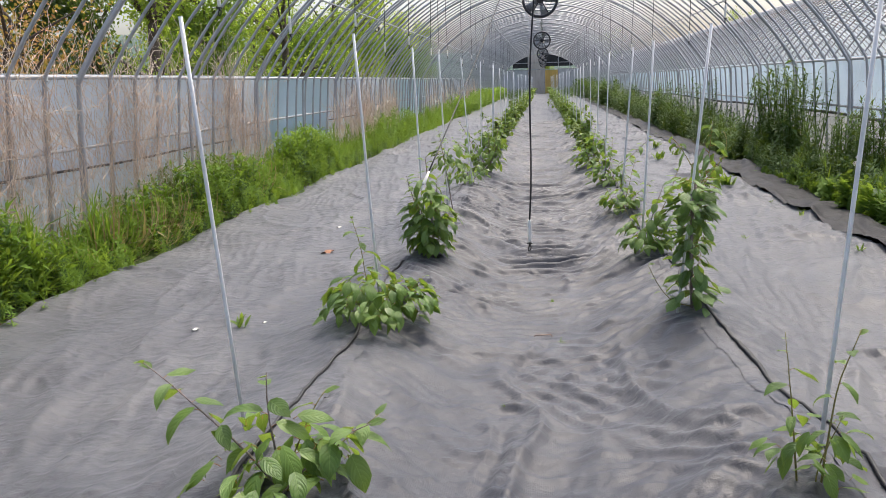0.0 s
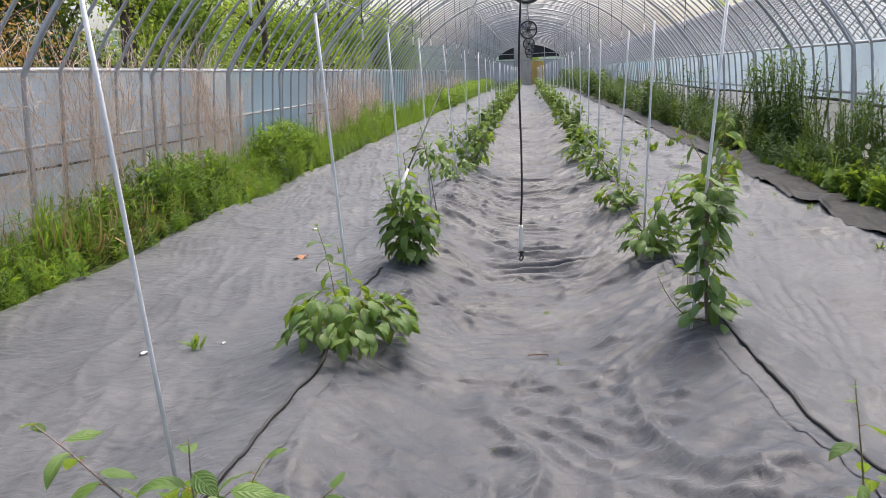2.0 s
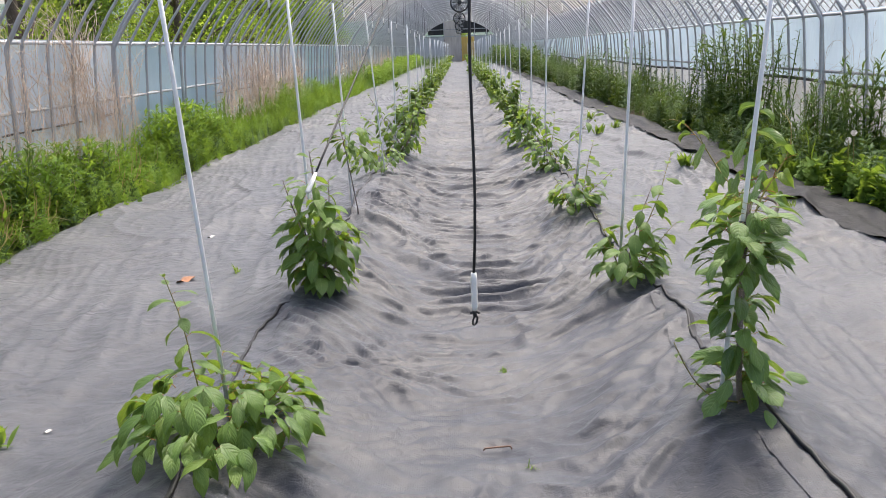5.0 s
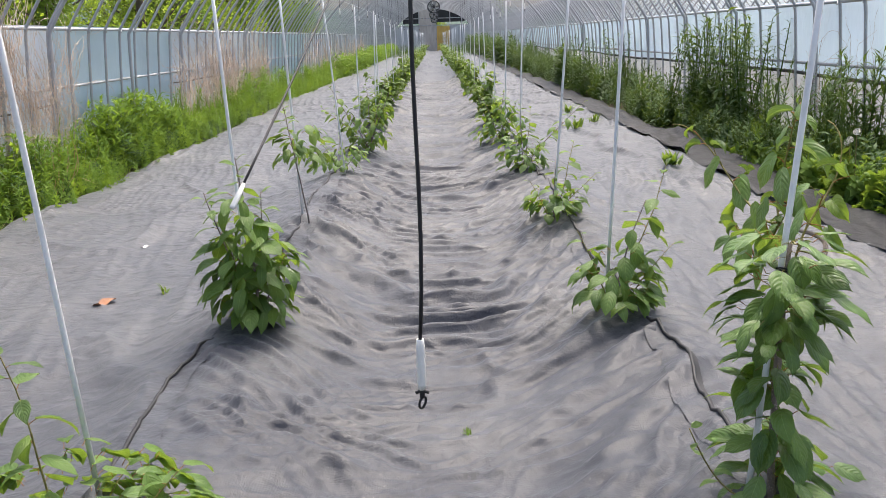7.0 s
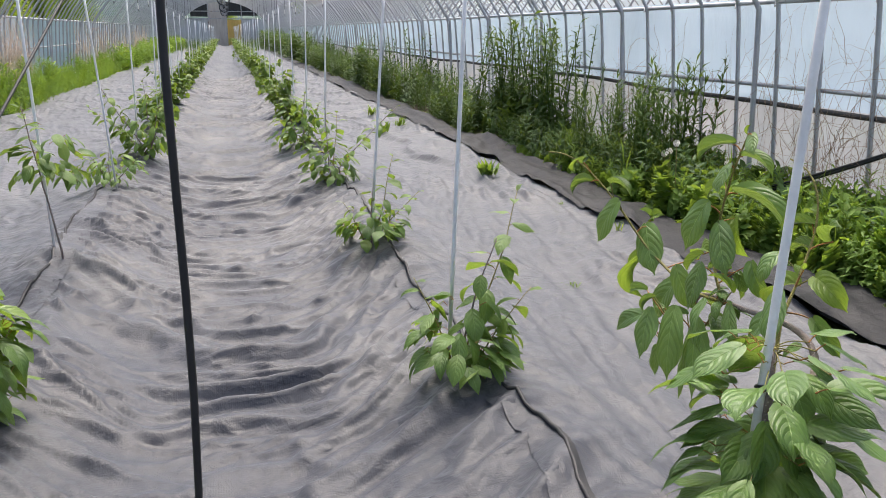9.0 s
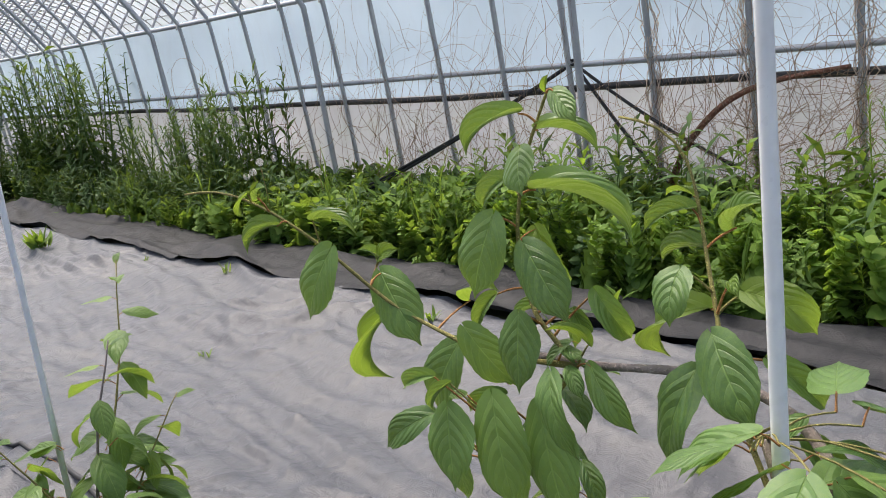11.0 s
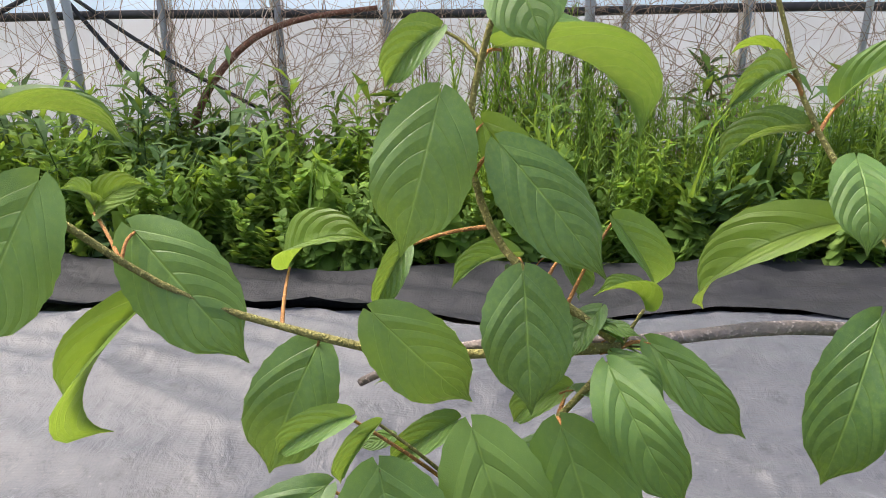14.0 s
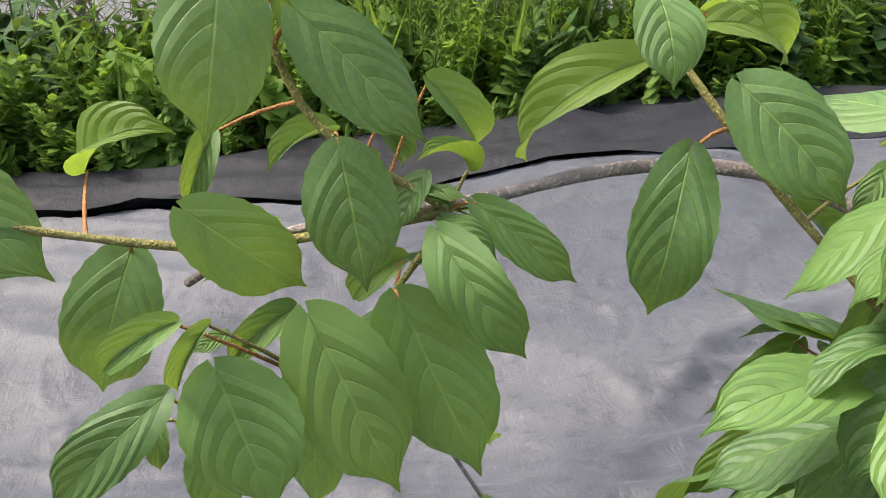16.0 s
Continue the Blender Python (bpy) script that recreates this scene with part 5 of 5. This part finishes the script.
# ---- dead vines and straw on the walls ----
def build_vines():
    rng = np.random.RandomState(9)

    def tangle(name, label, side, y0, y1, n, z0, z1, thick, mat=VINE):
        s = Soup()
        for k in range(n):
            y, z = rng.uniform(y0, y1), rng.uniform(z0, z1 * 0.7)
            if rng.rand() > 0.62 + 0.6 * float(vnoise(y * 1.7, 0.3, 17)):
                continue
            d = np.array([0, rng.normal(0, 0.5), rng.choice((-1.0, 1.0)) * rng.uniform(0.4, 1)])
            p, pts = np.array([side * 3.9, y, z]), []
            for q in range(rng.randint(8, 16)):
                pts.append(p.copy())
                d = d + rng.normal(0, 0.27, 3) * (0.35, 1, 1)
                d[0] -= 0.8 * (p[0] - side * 3.93)
                d[2] -= 0.5 * max(0, p[2] - z1)
                d /= np.linalg.norm(d)
                p = p + d * rng.uniform(0.05, 0.11)
                p[2] = max(p[2], 0.05)
            s.tube(pts, np.linspace(thick, thick * 0.5, len(pts)) * rng.uniform(0.5, 1.3), 3, False)
        tagged(new(name, s.mesh(name, mat)), label, "dead vine", kind="stuff")

    tangle("dead_vines", "brown dead vines tangled over the film wall", -1, 3.0, 9.2, 1800, 0.4, 1.6, 0.0026)
    tangle("dead_vines", "brown dead vines tangled over the film wall", -1, 9.2, 11.8, 700, 0.4, 1.6, 0.0026)
    tangle("dead_vines", "brown dead vines tangled over the film wall", -1, 15.4, 22.5, 1700, 0.1, 1.5, 0.0045)
    tangle("dead_vines", "brown dead vines tangled over the film wall", -1, 28, 50, 700, 0.1, 1.5, 0.008)
    tangle("dead_vines", "brown dead vines over the eave rail", -1, 2.5, 10.5, 1500, 1.3, 1.8, 0.0032)
    tangle("dead_vines", "thin dead vines climbing the film wall", 1, 2.5, 8.2, 1700, 0.1, 1.1, 0.0017, VINE_DARK)
    tangle("dead_vines", "sparse thin dead vines high on the film wall", 1, 2.5, 9.5, 200, 0.7, 1.7, 0.0012, VINE_DARK)
    tangle("dead_vines", "thin dead vines climbing the film wall", 1, 8.2, 11.5, 420, 0.1, 0.9, 0.002, VINE_DARK)
    # dead bundles wound round the posts
    for side, ys in ((-1, (4.8, 5.8, 6.3, 7.4, 7.9, 9.4, 10.4)), (1, (6.4, 5.9, 5.4, 4.9, 3.9))):
        for y in ys:
            s = Soup()
            yy = 6.865 - 15.5 + round((y - 6.865 + 15.5) / 0.5) * 0.5
            for k in range(12):
                t = np.linspace(0, 1, 16)
                ph, w = rng.uniform(0, 6.28), rng.uniform(2, 9)
                z0, z1 = rng.uniform(0.05, 0.5), rng.uniform(0.9, 1.55)
                zz = z0 + (z1 - z0) * t
                xx = side * (EAVE_X + 0.12 * (1 - zz / EAVE_Z) ** 0.8)
                s.tube(np.stack([xx + 0.022 * np.cos(w * t + ph), yy + 0.026 * np.sin(w * t + ph) + 0.02 * rng.normal(0, 1, 16), zz], -1), 0.0028, 3, False)
            tagged(new("wound_vine", s.mesh("wound_vine", VINE)), "dead brown vine wound round a greenhouse post", "dead vine", "vine bundles")
    # dry grass
    v, f, uv = blade(4, 0.03, 1.4)
    for side, spots in ((-1, ((-3.86, 7.2), (-3.88, 6.6), (-3.84, 7.6), (-3.86, 8.1), (-3.86, 8.6), (-3.88, 10.6))), (1, ((3.98, 8.3), (4.0, 7.5), (3.98, 6.0), (3.98, 8.9), (3.99, 9.6), (3.98, 10.3)))):
        for x, y in spots:
            mats = []
            for k in range(150):
                c = np.array([rng.normal(0, 0.05), rng.normal(0, 0.16), 0])
                a, d, n = rng.uniform(0, 6.28), rng.uniform(0.15, 1.35), rng.uniform(0.3, 0.65) * (1 if side < 0 else 0.6)
                mats.append(np.array(aim(c, c + n * np.array([math.cos(a) * math.cos(d), math.sin(a) * math.cos(d), math.sin(d)]), (math.cos(a), math.sin(a), 0.3))))
            ob = new("dry_grass", Soup().place(v, f, mats, uv).mesh("dry_grass", STRAW))
            ob.location = (x, y, ground_z(x, y) - 0.02)
            tagged(ob, "tan dry grass tussock against the film wall", "dry grass", "dry grass tussocks")


build_vines()


# ---- hoses, fans and lines ----
def build_drops():
    rng = np.random.RandomState(12)

    def drop(x, y, z_top, z_end, label, sway=0.0, tilt=0.0):
        t = thing("mist_hose", (x, y, z_end), label, "drop hose", "drop hoses under the roof")
        zz = np.linspace(0.15, z_top - z_end, 26)
        amp = 0.012 + sway
        pts = np.stack([amp * np.sin(zz * 5.0) * np.exp(-zz * 0.3) + tilt * (zz - 0.15), 0.5 * amp * np.cos(zz * 4.0), zz], -1)
        part("hose", Soup().tube(pts, 0.0045, 8).mesh("hose", BLACK), t, "thin black hose")
        a = np.linspace(0, 1, 9)
        r = np.array([0.0075, 0.0098, 0.0104, 0.0096, 0.0105, 0.0095, 0.0104, 0.0098, 0.0085])
        part("weight", Soup().tube(np.stack([pts[0, 0] + 0 * a, pts[0, 1] + 0 * a, 0.04 + 0.12 * a], -1), r, 12).mesh("weight", WHITE), t, "white tubular weight")
        s = Soup().tube([(pts[0, 0], pts[0, 1], 0.045), (pts[0, 0], pts[0, 1], 0.02)], 0.006, 8)
        b = np.linspace(0, 2 * np.pi, 16)
        s.tube(np.stack([pts[0, 0] + 0.007 * np.cos(b) + 0.003 * np.sin(b), pts[0, 1] + 0.003 * np.cos(b), 0.008 + 0.014 * np.sin(b)], -1), 0.0032, 6)
        for q in (-1, 1):
            s.tube([(pts[0, 0] + q * 0.004, pts[0, 1], 0.036), (pts[0, 0] + q * 0.015, pts[0, 1], 0.032)], 0.004, 6)
        part("nozzle", s.mesh("nozzle", BLACK), t, "black nozzle with a small loop")
        return t

    drop(-0.055, 4.3, RIDGE - 0.05, 0.555, "long black hose with white weight hanging low over the furrow", 0.0, 0.035)
    one = drop(-1.75, 4.56, 3.42, 1.84, "thin black hose with white weight under the roof")
    for side, ys in ((-1, [5.86, 7.8, 9.7, 11.5, 13.2, 14.6, 16.2]), (1, [8.4, 10.6, 13.4, 16.4, 19.2])):
        for k in range(16):
            ys.append(ys[-1] + 2.4 + 0.3 * math.sin(k * 2 + side))
        for k, y in enumerate(ys):
            copy_thing(one, pose(side * 1.75 + 0.05 * math.sin(k * 1.9), y, 1.84 + 0.09 * math.sin(k * 2.7 + side), 0, 0, k * 50))
    # a hose pulled aside and hooked into the column-shaped sapling
    t = thing("tied_hose", (-0.80, 5.95, 0.80), "black hose pulled aside and hooked into a sapling", "drop hose", "drop hoses under the roof")
    end = np.array([0.83, 4.35, RIDGE - 0.05 - 0.80])
    u = np.linspace(0, 1, 24)[:, None]
    pts = u * end + np.array([0, 0, -0.12]) * np.sin(np.pi * u)
    pts = np.array([0, 0, 0]) + pts
    part("hose", Soup().tube(pts, 0.0055, 8).mesh("hose", BLACK), t, "thin black hose")
    d = pts[3] / np.linalg.norm(pts[3])
    part("weight", Soup().tube([-d * 0.15, -d * 0.145, -d * 0.08, d * 0.0], [0.007, 0.012, 0.012, 0.008], 10).mesh("weight", WHITE), t, "white tubular weight")


def build_fans():
    def ring(r, w, y, n=40, sides=8):
        a = np.linspace(0, 2 * np.pi, n)
        return np.stack([r * np.cos(a), y + 0 * a, r * np.sin(a)], -1)

    fan = thing("circulation_fan", (0, 12.5, 2.57), "round dark circulation fan hung under the ridge", "fan", "fans down the ridge")
    s = Soup()
    for y in (-0.07, -0.035, 0.0, 0.035, 0.07):
        s.tube(ring(0.245, 0, y), 0.019, 8, False)
    part("shroud", s.mesh("shroud", STEEL_DARK), fan, "dark round shroud")
    s = Soup().tube([(0, -0.10, 0), (0, -0.09, 0), (0, 0.06, 0), (0, 0.07, 0)], [0.03, 0.055, 0.055, 0.03], 16)
    part("motor", s.mesh("motor", STEEL_DARK), fan, "round motor hub")
    v = []
    s = Soup()
    for r, a0, h, w in ((0.05, 0.5, 0.02, 0.03), (0.14, 0.35, 0.03, 0.05), (0.225, 0.2, 0.03, 0.055)):
        v += [(r, -h, -w), (r, h, w), (r, h + 0.004, w), (r, -h + 0.004, -w)]
    s.add(v, [(i + 4 * q, (i + 1) % 4 + 4 * q, (i + 1) % 4 + 4 * q + 4, i + 4 * q + 4) for q in (0, 1) for i in range(4)] + [(3, 2, 1, 0), (8, 9, 10, 11)])
    bl = s.mesh("blade", PIPE_OLD)
    for k in range(5):
        part("blade", bl, fan, m=pose(0, 0, 0, 0, 72 * k, 0))
    s = Soup()
    for k in range(6):
        a = k * math.pi / 3
        for y in (-0.08,):
            s.tube([(0.04 * math.cos(a), y, 0.04 * math.sin(a)), (0.245 * math.cos(a), y, 0.245 * math.sin(a))], 0.008, 6)
    for r in (0.1, 0.17):
        s.tube(ring(r, 0, -0.085, 30), 0.0025, 4, False)
    part("guard", s.mesh("guard", STEEL_DARK), fan, "spoked wire guard")
    s = Soup()
    n = 22
    for k in range(n):
        z = 0.26 + k * (RIDGE - 2.57 - 0.3) / n
        a = np.linspace(0, 2 * np.pi, 9)
        h, w = 0.032, 0.011
        x_, y_ = (np.cos(a) * w, 0 * a) if k % 2 else (0 * a, np.cos(a) * w)
        s.tube(np.stack([x_, y_, z + h * np.sin(a)], -1), 0.004, 4, False)
    part("chain", s.mesh("chain", STEEL_DARK), fan, "dark hanging chain")
    for k in range(1, 5):
        copy_thing(fan, pose(0.02 * k, 12.5 + 13.1 * k, 2.57, 0, 0, 4 * k))


def build_lines():
    # drip hose, painted slit shade and sheet overlap along each bed
    for side, knots in ((1, [(1.15, 2.0), (1.06, 2.9), (0.96, 3.7), (0.90, 4.25), (0.86, 4.6), (0.86, 5.0), (0.92, 5.5), (0.84, 6.0), (0.86, 6.8), (0.84, 7.7), (0.9, 8.7), (0.86, 10), (0.9, 12), (0.88, 15), (0.9, 20)]), (-1, [(-1.02, 1.8), (-0.98, 2.8), (-0.95, 3.6), (-0.94, 4.2), (-0.98, 4.9), (-1.05, 5.5), (-0.92, 6.1), (-0.97, 7.0), (-0.88, 7.75), (-0.98, 8.6), (-0.9, 9.7), (-0.95, 12), (-0.9, 15), (-0.92, 20)])):
        k = np.array(knots)
        ys = np.arange(k[0, 1], 20, 0.05)
        xs = np.interp(ys, k[:, 1], k[:, 0]) + 0.008 * np.sin(ys * 7) + 0.012 * fbm(ys * 2.0, ys * 0, 8 + side, 2)
        zs = relief(xs, ys) + folds(xs, ys) + 0.006 + 0.006 * fbm(ys * 3, ys * 0 + 3, 4, 2)
        s = Soup().tube(np.stack([xs, ys, zs + 0.012], -1), 0.0075, 8)
        tagged(new("drip_hose", s.mesh("drip_hose", BLACK)), "black drip hose lying along the planting bed", "hose", "drip hoses")
        # black ribbon stands in for the shaded hollow of the slit
        gap = np.clip(0.010 + 0.020 * fbm(ys * 1.7, ys * 0 + 2, 34 + side, 3), 0.004, 0.05)
        q = np.linspace(-0.3, 1, 5)
        gx = xs[:, None] + side * q[None] * gap[:, None]
        gy = np.repeat(ys[:, None], 5, 1)
        gz = relief(gx, gy) + folds(gx, gy) + 0.012 - 0.004 * np.abs(q)[None]
        tagged(new("slit_shade", Soup().grid(np.stack([gx, gy, gz], -1)).mesh("slit_shade", BLACK)), "black ribbon painting the shade in the open slit between cover sheets", "hose", "drip hoses")
        u = np.linspace(0, 1, 7)
        wide = 0.05 + 0.03 * np.abs(fbm(ys * 1.5, ys * 0 + 7, 14 + side, 2))
        xx = xs[:, None] + side * 0.006 - side * u[None] * wide[:, None] * 1.6
        yy = np.repeat(ys[:, None], 7, 1)
        zz = relief(xx, yy) + folds(xx, yy) + 0.004 + 0.022 * (1 - u[None]) ** 2 * (0.6 + 0.4 * fbm(ys * 2.2, ys * 0 + 9, 24, 2))[:, None]
        s = Soup().grid(np.stack([xx, yy, zz], -1))
        tagged(new("cover_overlap", s.mesh("cover_overlap", FABRIC)), "lifted edge where two cover sheets overlap", "weed mat", kind="structure")
    # straps at the right wall
    s = thing("tie_straps", (4.03, 6.865, 0.975), "black straps tied round a wall post", "strap")
    for k, (dy, dz, r) in enumerate(((1.75, -0.78, 0.012), (1.72, -0.74, 0.010), (-0.72, -0.80, 0.010), (-0.95, -0.55, 0.009))):
        u = np.linspace(0, 1, 14)[:, None]
        end = np.array([-0.28 if k < 2 else -0.08, dy, dz])
        pts = u * end + np.array([0, 0, -0.03]) * np.sin(np.pi * u)
        part("strap", Soup().tube(pts, r, 6).mesh("strap", BLACK), s)
    b = Soup()
    a = np.linspace(0, 6 * np.pi, 40)
    b.tube(np.stack([0.026 * np.cos(a), 0.03 * np.sin(a), 0.02 * np.sin(a * 0.37)], -1), 0.005, 5)
    part("knot", b.mesh("knot", BLACK), s)
    # a thin woody limb leaning in the corner weeds
    t = Soup().tube(path_points([(3.96, 6.36, 0.05), (3.95, 6.25, 0.38), (3.95, 6.18, 0.535), (3.95, 5.95, 0.76), (3.95, 5.72, 0.835), (3.97, 5.4, 0.87)], 16), np.linspace(0.022, 0.010, 16), 8)
    tagged(new("woody_vine", t.mesh("woody_vine", make_bark("red_bark", (0.25, 0.12, 0.08), 20))), "reddish woody vine trunk leaning on the wall", "vine")
    # litter on the cover
    for x, y, w, col, lab in ((-2.05, 4.55, 0.03, WHITE, "white scrap of plastic"), (-1.70, 4.78, 0.018, WHITE, "white scrap of plastic"), (-2.06, 8.17, 0.035, WHITE, "white scrap of plastic"), (-1.85, 6.9, 0.07, make_plastic("leaf_litter", (0.45, 0.22, 0.12), 0.8), "dry reddish leaf"), (2.75, 5.4, 0.010, WHITE, "white scrap of plastic")):
        u, v_ = np.meshgrid(np.linspace(-1, 1, 5), np.linspace(-1, 1, 4))
        p = np.stack([u * w * (1 - 0.3 * np.abs(v_)), v_ * w * 0.4, 0.008 + 0.2 * w * np.sin(u * 3 + v_)], -1)
        q = p.copy()
        q[..., 2] -= 0.002
        s = Soup().grid(p).grid(q)
        ob = new("litter", s.mesh("litter", col))
        ob.matrix_world = pose(x, y, cloth_z(x, y) + 0.002, 0, 0, 25 + 300 * w)
        tagged(ob, lab + " lying on the ground cover", "litter", "scraps on the cover")
    # ground staple
    s = Soup().tube([(-0.05, 0, 0.012), (-0.045, 0, 0.02), (0.045, 0, 0.02), (0.05, 0.0, 0.012), (0.05, 0, -0.02)], 0.003, 6)
    ob = new("ground_staple", s.mesh("ground_staple", make_plastic("rusty_wire", (0.2, 0.1, 0.06), 0.7)))
    ob.matrix_world = pose(0.02, 4.54, cloth_z(0.02, 4.54), 0, 0, 8)
    tagged(ob, "rusty wire staple pinning the ground cover", "staple")


def build_seedheads():
    rng = np.random.RandomState(44)
    for x, y, h in ((3.25, 9.0, 0.46), (3.22, 8.85, 0.53), (3.38, 9.3, 0.40), (3.5, 8.6, 0.42)):
        t = thing("dandelion", (x, y, ground_z(x, y) - 0.02), "white fluffy seed head on a bare stalk among weeds", "dandelion", "seed heads")
        part("stalk", Soup().tube([(0, 0, 0), (0.01, 0.01, h * 0.5), (0, 0.02, h)], 0.003, 5).mesh("stalk", TWIG), t)
        s = Soup()
        for k in range(120):
            d = rng.normal(0, 1, 3)
            d /= np.linalg.norm(d)
            c0 = np.array([0, 0.02, h])
            s.tube([c0 + d * 0.006, c0 + d * 0.022, c0 + d * 0.026], [0.0005, 0.0006, 0.003], 3, False)
        tagged(part("seeds", s.mesh("seeds", WHITE), t, "white seed fluff"), kind="stuff")


build_seedheads()
build_drops()
build_fans()
build_lines()


# ---- outside ----
def tree(seed, h, spread, mat, label, dens=1.0, category="tree", leaf=0.13):
    rng = np.random.RandomState(seed)
    t = thing("tree", (0, 0, 0), label, category, "trees beside the greenhouse")
    wood_, mats = Soup(), []
    trunk = grow(rng, (0, 0, -0.2), rng.normal(0, 0.05, 2), h * 0.8, 0.1, 10)
    wood_.tube(trunk, np.linspace(0.03 * h, 0.008 * h, len(trunk)), 8)
    v, f, uv = blade(2, 0.55, 0.5)
    for k in range(int(24 * dens)):
        b = trunk[rng.randint(2, len(trunk))]
        a = rng.uniform(0, 6.28)
        limb = grow(rng, b, (math.cos(a) * 1.1, math.sin(a) * 1.1), spread * rng.uniform(0.5, 1.0), 0.1, 7)
        wood_.tube(limb, np.linspace(0.010 * h, 0.002 * h, len(limb)), 5)
        for q in range(int(11 * dens) + 3):
            c = limb[rng.randint(2, len(limb))] + rng.normal(0, 0.16, 3) * spread * 0.5
            for w in range(15):
                p = c + rng.normal(0, 0.17, 3)
                d = rng.normal(0, 1, 3)
                d /= np.linalg.norm(d)
                mats.append(np.array(aim(p, p + d * leaf * rng.uniform(0.6, 1.2), rng.normal(0, 1, 3))))
    part("trunk", wood_.mesh("trunk", TRUNK), t)
    tagged(part("crown", Soup().place(v, f, mats, uv).mesh("crown", mat), t), kind="stuff")
    return t


def build_outside():
    rng = np.random.RandomState(31)
    kinds = [tree(61, 5.5, 2.2, TREE_LEAF, "young tree in fresh yellow-green leaf outside the film"), tree(62, 6.5, 2.4, TREE_LEAF, "airy tree in yellow-green spring leaf", 0.8), tree(63, 5.0, 2.0, WEED, "dense mid green tree outside the film", 1.2)]
    rust = tree(64, 3.4, 1.9, TREE_RUST, "rust-coloured shrub with withered leaves", 0.5, "shrub", 0.08)
    dark = tree(65, 7.0, 1.5, TREE_DARK, "dark conifer behind the shrubs", 1.3, "conifer", 0.14)
    rust.matrix_world = pose(-8.6, 13.6, 0)
    copy_thing(rust, pose(-10.2, 15.6, 0, 0, 0, 70))
    copy_thing(rust, pose(-8.0, 11.4, 0, 0, 0, 150))
    dark.matrix_world = pose(-13.2, 24.5, 0)
    copy_thing(dark, pose(-15.5, 24.5, 0, 0, 0, 70))
    spots = []
    for k in range(22):
        spots.append((-8.5 - 2.2 * rng.rand() - 0.05 * k, 18.5 + 2.5 * k + rng.uniform(-0.8, 0.8), k % 3 if k != 0 else 1))
    for k in range(12):
        spots.append((-13.5 - 3 * rng.rand(), 31 + 4.6 * k + rng.uniform(-1, 1), (k + 1) % 3))
    for k in range(4):
        spots.append((-12 - 3 * rng.rand(), -6 + 5 * k, k % 3))
    seen = set()
    for x, y, k in spots:
        m = pose(x, y, -0.05, 0, 0, rng.uniform(0, 360)) @ Matrix.Diagonal((1, 1, rng.uniform(0.85, 1.15), 1))
        if k in seen:
            copy_thing(kinds[k], m)
        else:
            seen.add(k)
            kinds[k].matrix_world = m
    # the neighbouring tunnel on the right
    n = build_frame(9.4, "grey pipe arches of the neighbouring tunnel greenhouse", True)
    s = Soup()
    a = arch_points(EAVE_X, EAVE_Z, RIDGE, 20)
    ys = np.arange(Y0, Y1, 2.0)
    side = a[a[:, 0] > 0.3]
    p = np.stack([np.repeat(side[None, :, 0] + 0.04, len(ys), 0), np.repeat(ys[:, None], len(side), 1), np.repeat(side[None, :, 2] + 0.03, len(ys), 0)], -1)
    part("far_side_sheet", s.grid(p).mesh("far_side_sheet", FILM_MILK), n, "dusty grey film on the far slope")
    for k, (x, y, h) in enumerate(((17, 34, 1.0), (19, 52, 1.1), (17.5, 66, 1.0), (18, 78, 1.2), (6.2, 88, 0.9), (-6, 88, 1.0), (0, 93, 1.2), (16, 22, 0.9))):
        copy_thing(kinds[k % 3], pose(x, y, 0, 0, 0, 50 * k) @ Matrix.Diagonal((1, 1, h, 1)))
    # hills far away
    s = Soup()
    ang = np.linspace(0, 2 * np.pi, 121)
    r = np.array([600, 680, 800, 900])
    hh = 40 + 26 * vnoise(ang * 3, ang * 0, 4) + 10 * vnoise(ang * 9, ang * 0, 5)
    hh[-1] = hh[0]
    zz = np.array([0, 0.55, 0.95, 1.0])[:, None] * hh[None] - 2
    s.grid(np.stack([r[:, None] * np.cos(ang)[None], r[:, None] * np.sin(ang)[None], zz], -1))
    k = Mat("wooded_hill", rough=0.95, spec=0.1)
    k.colour(k.ramp(k.noise(k.coords("Object"), 0.03, 5), [(0.3, (0.05, 0.08, 0.07)), (0.7, (0.12, 0.16, 0.13))]))
    tagged(new("hills", s.mesh("hills", k.m)), "hazy wooded hills round the valley", "hills", kind="structure")


build_outside()
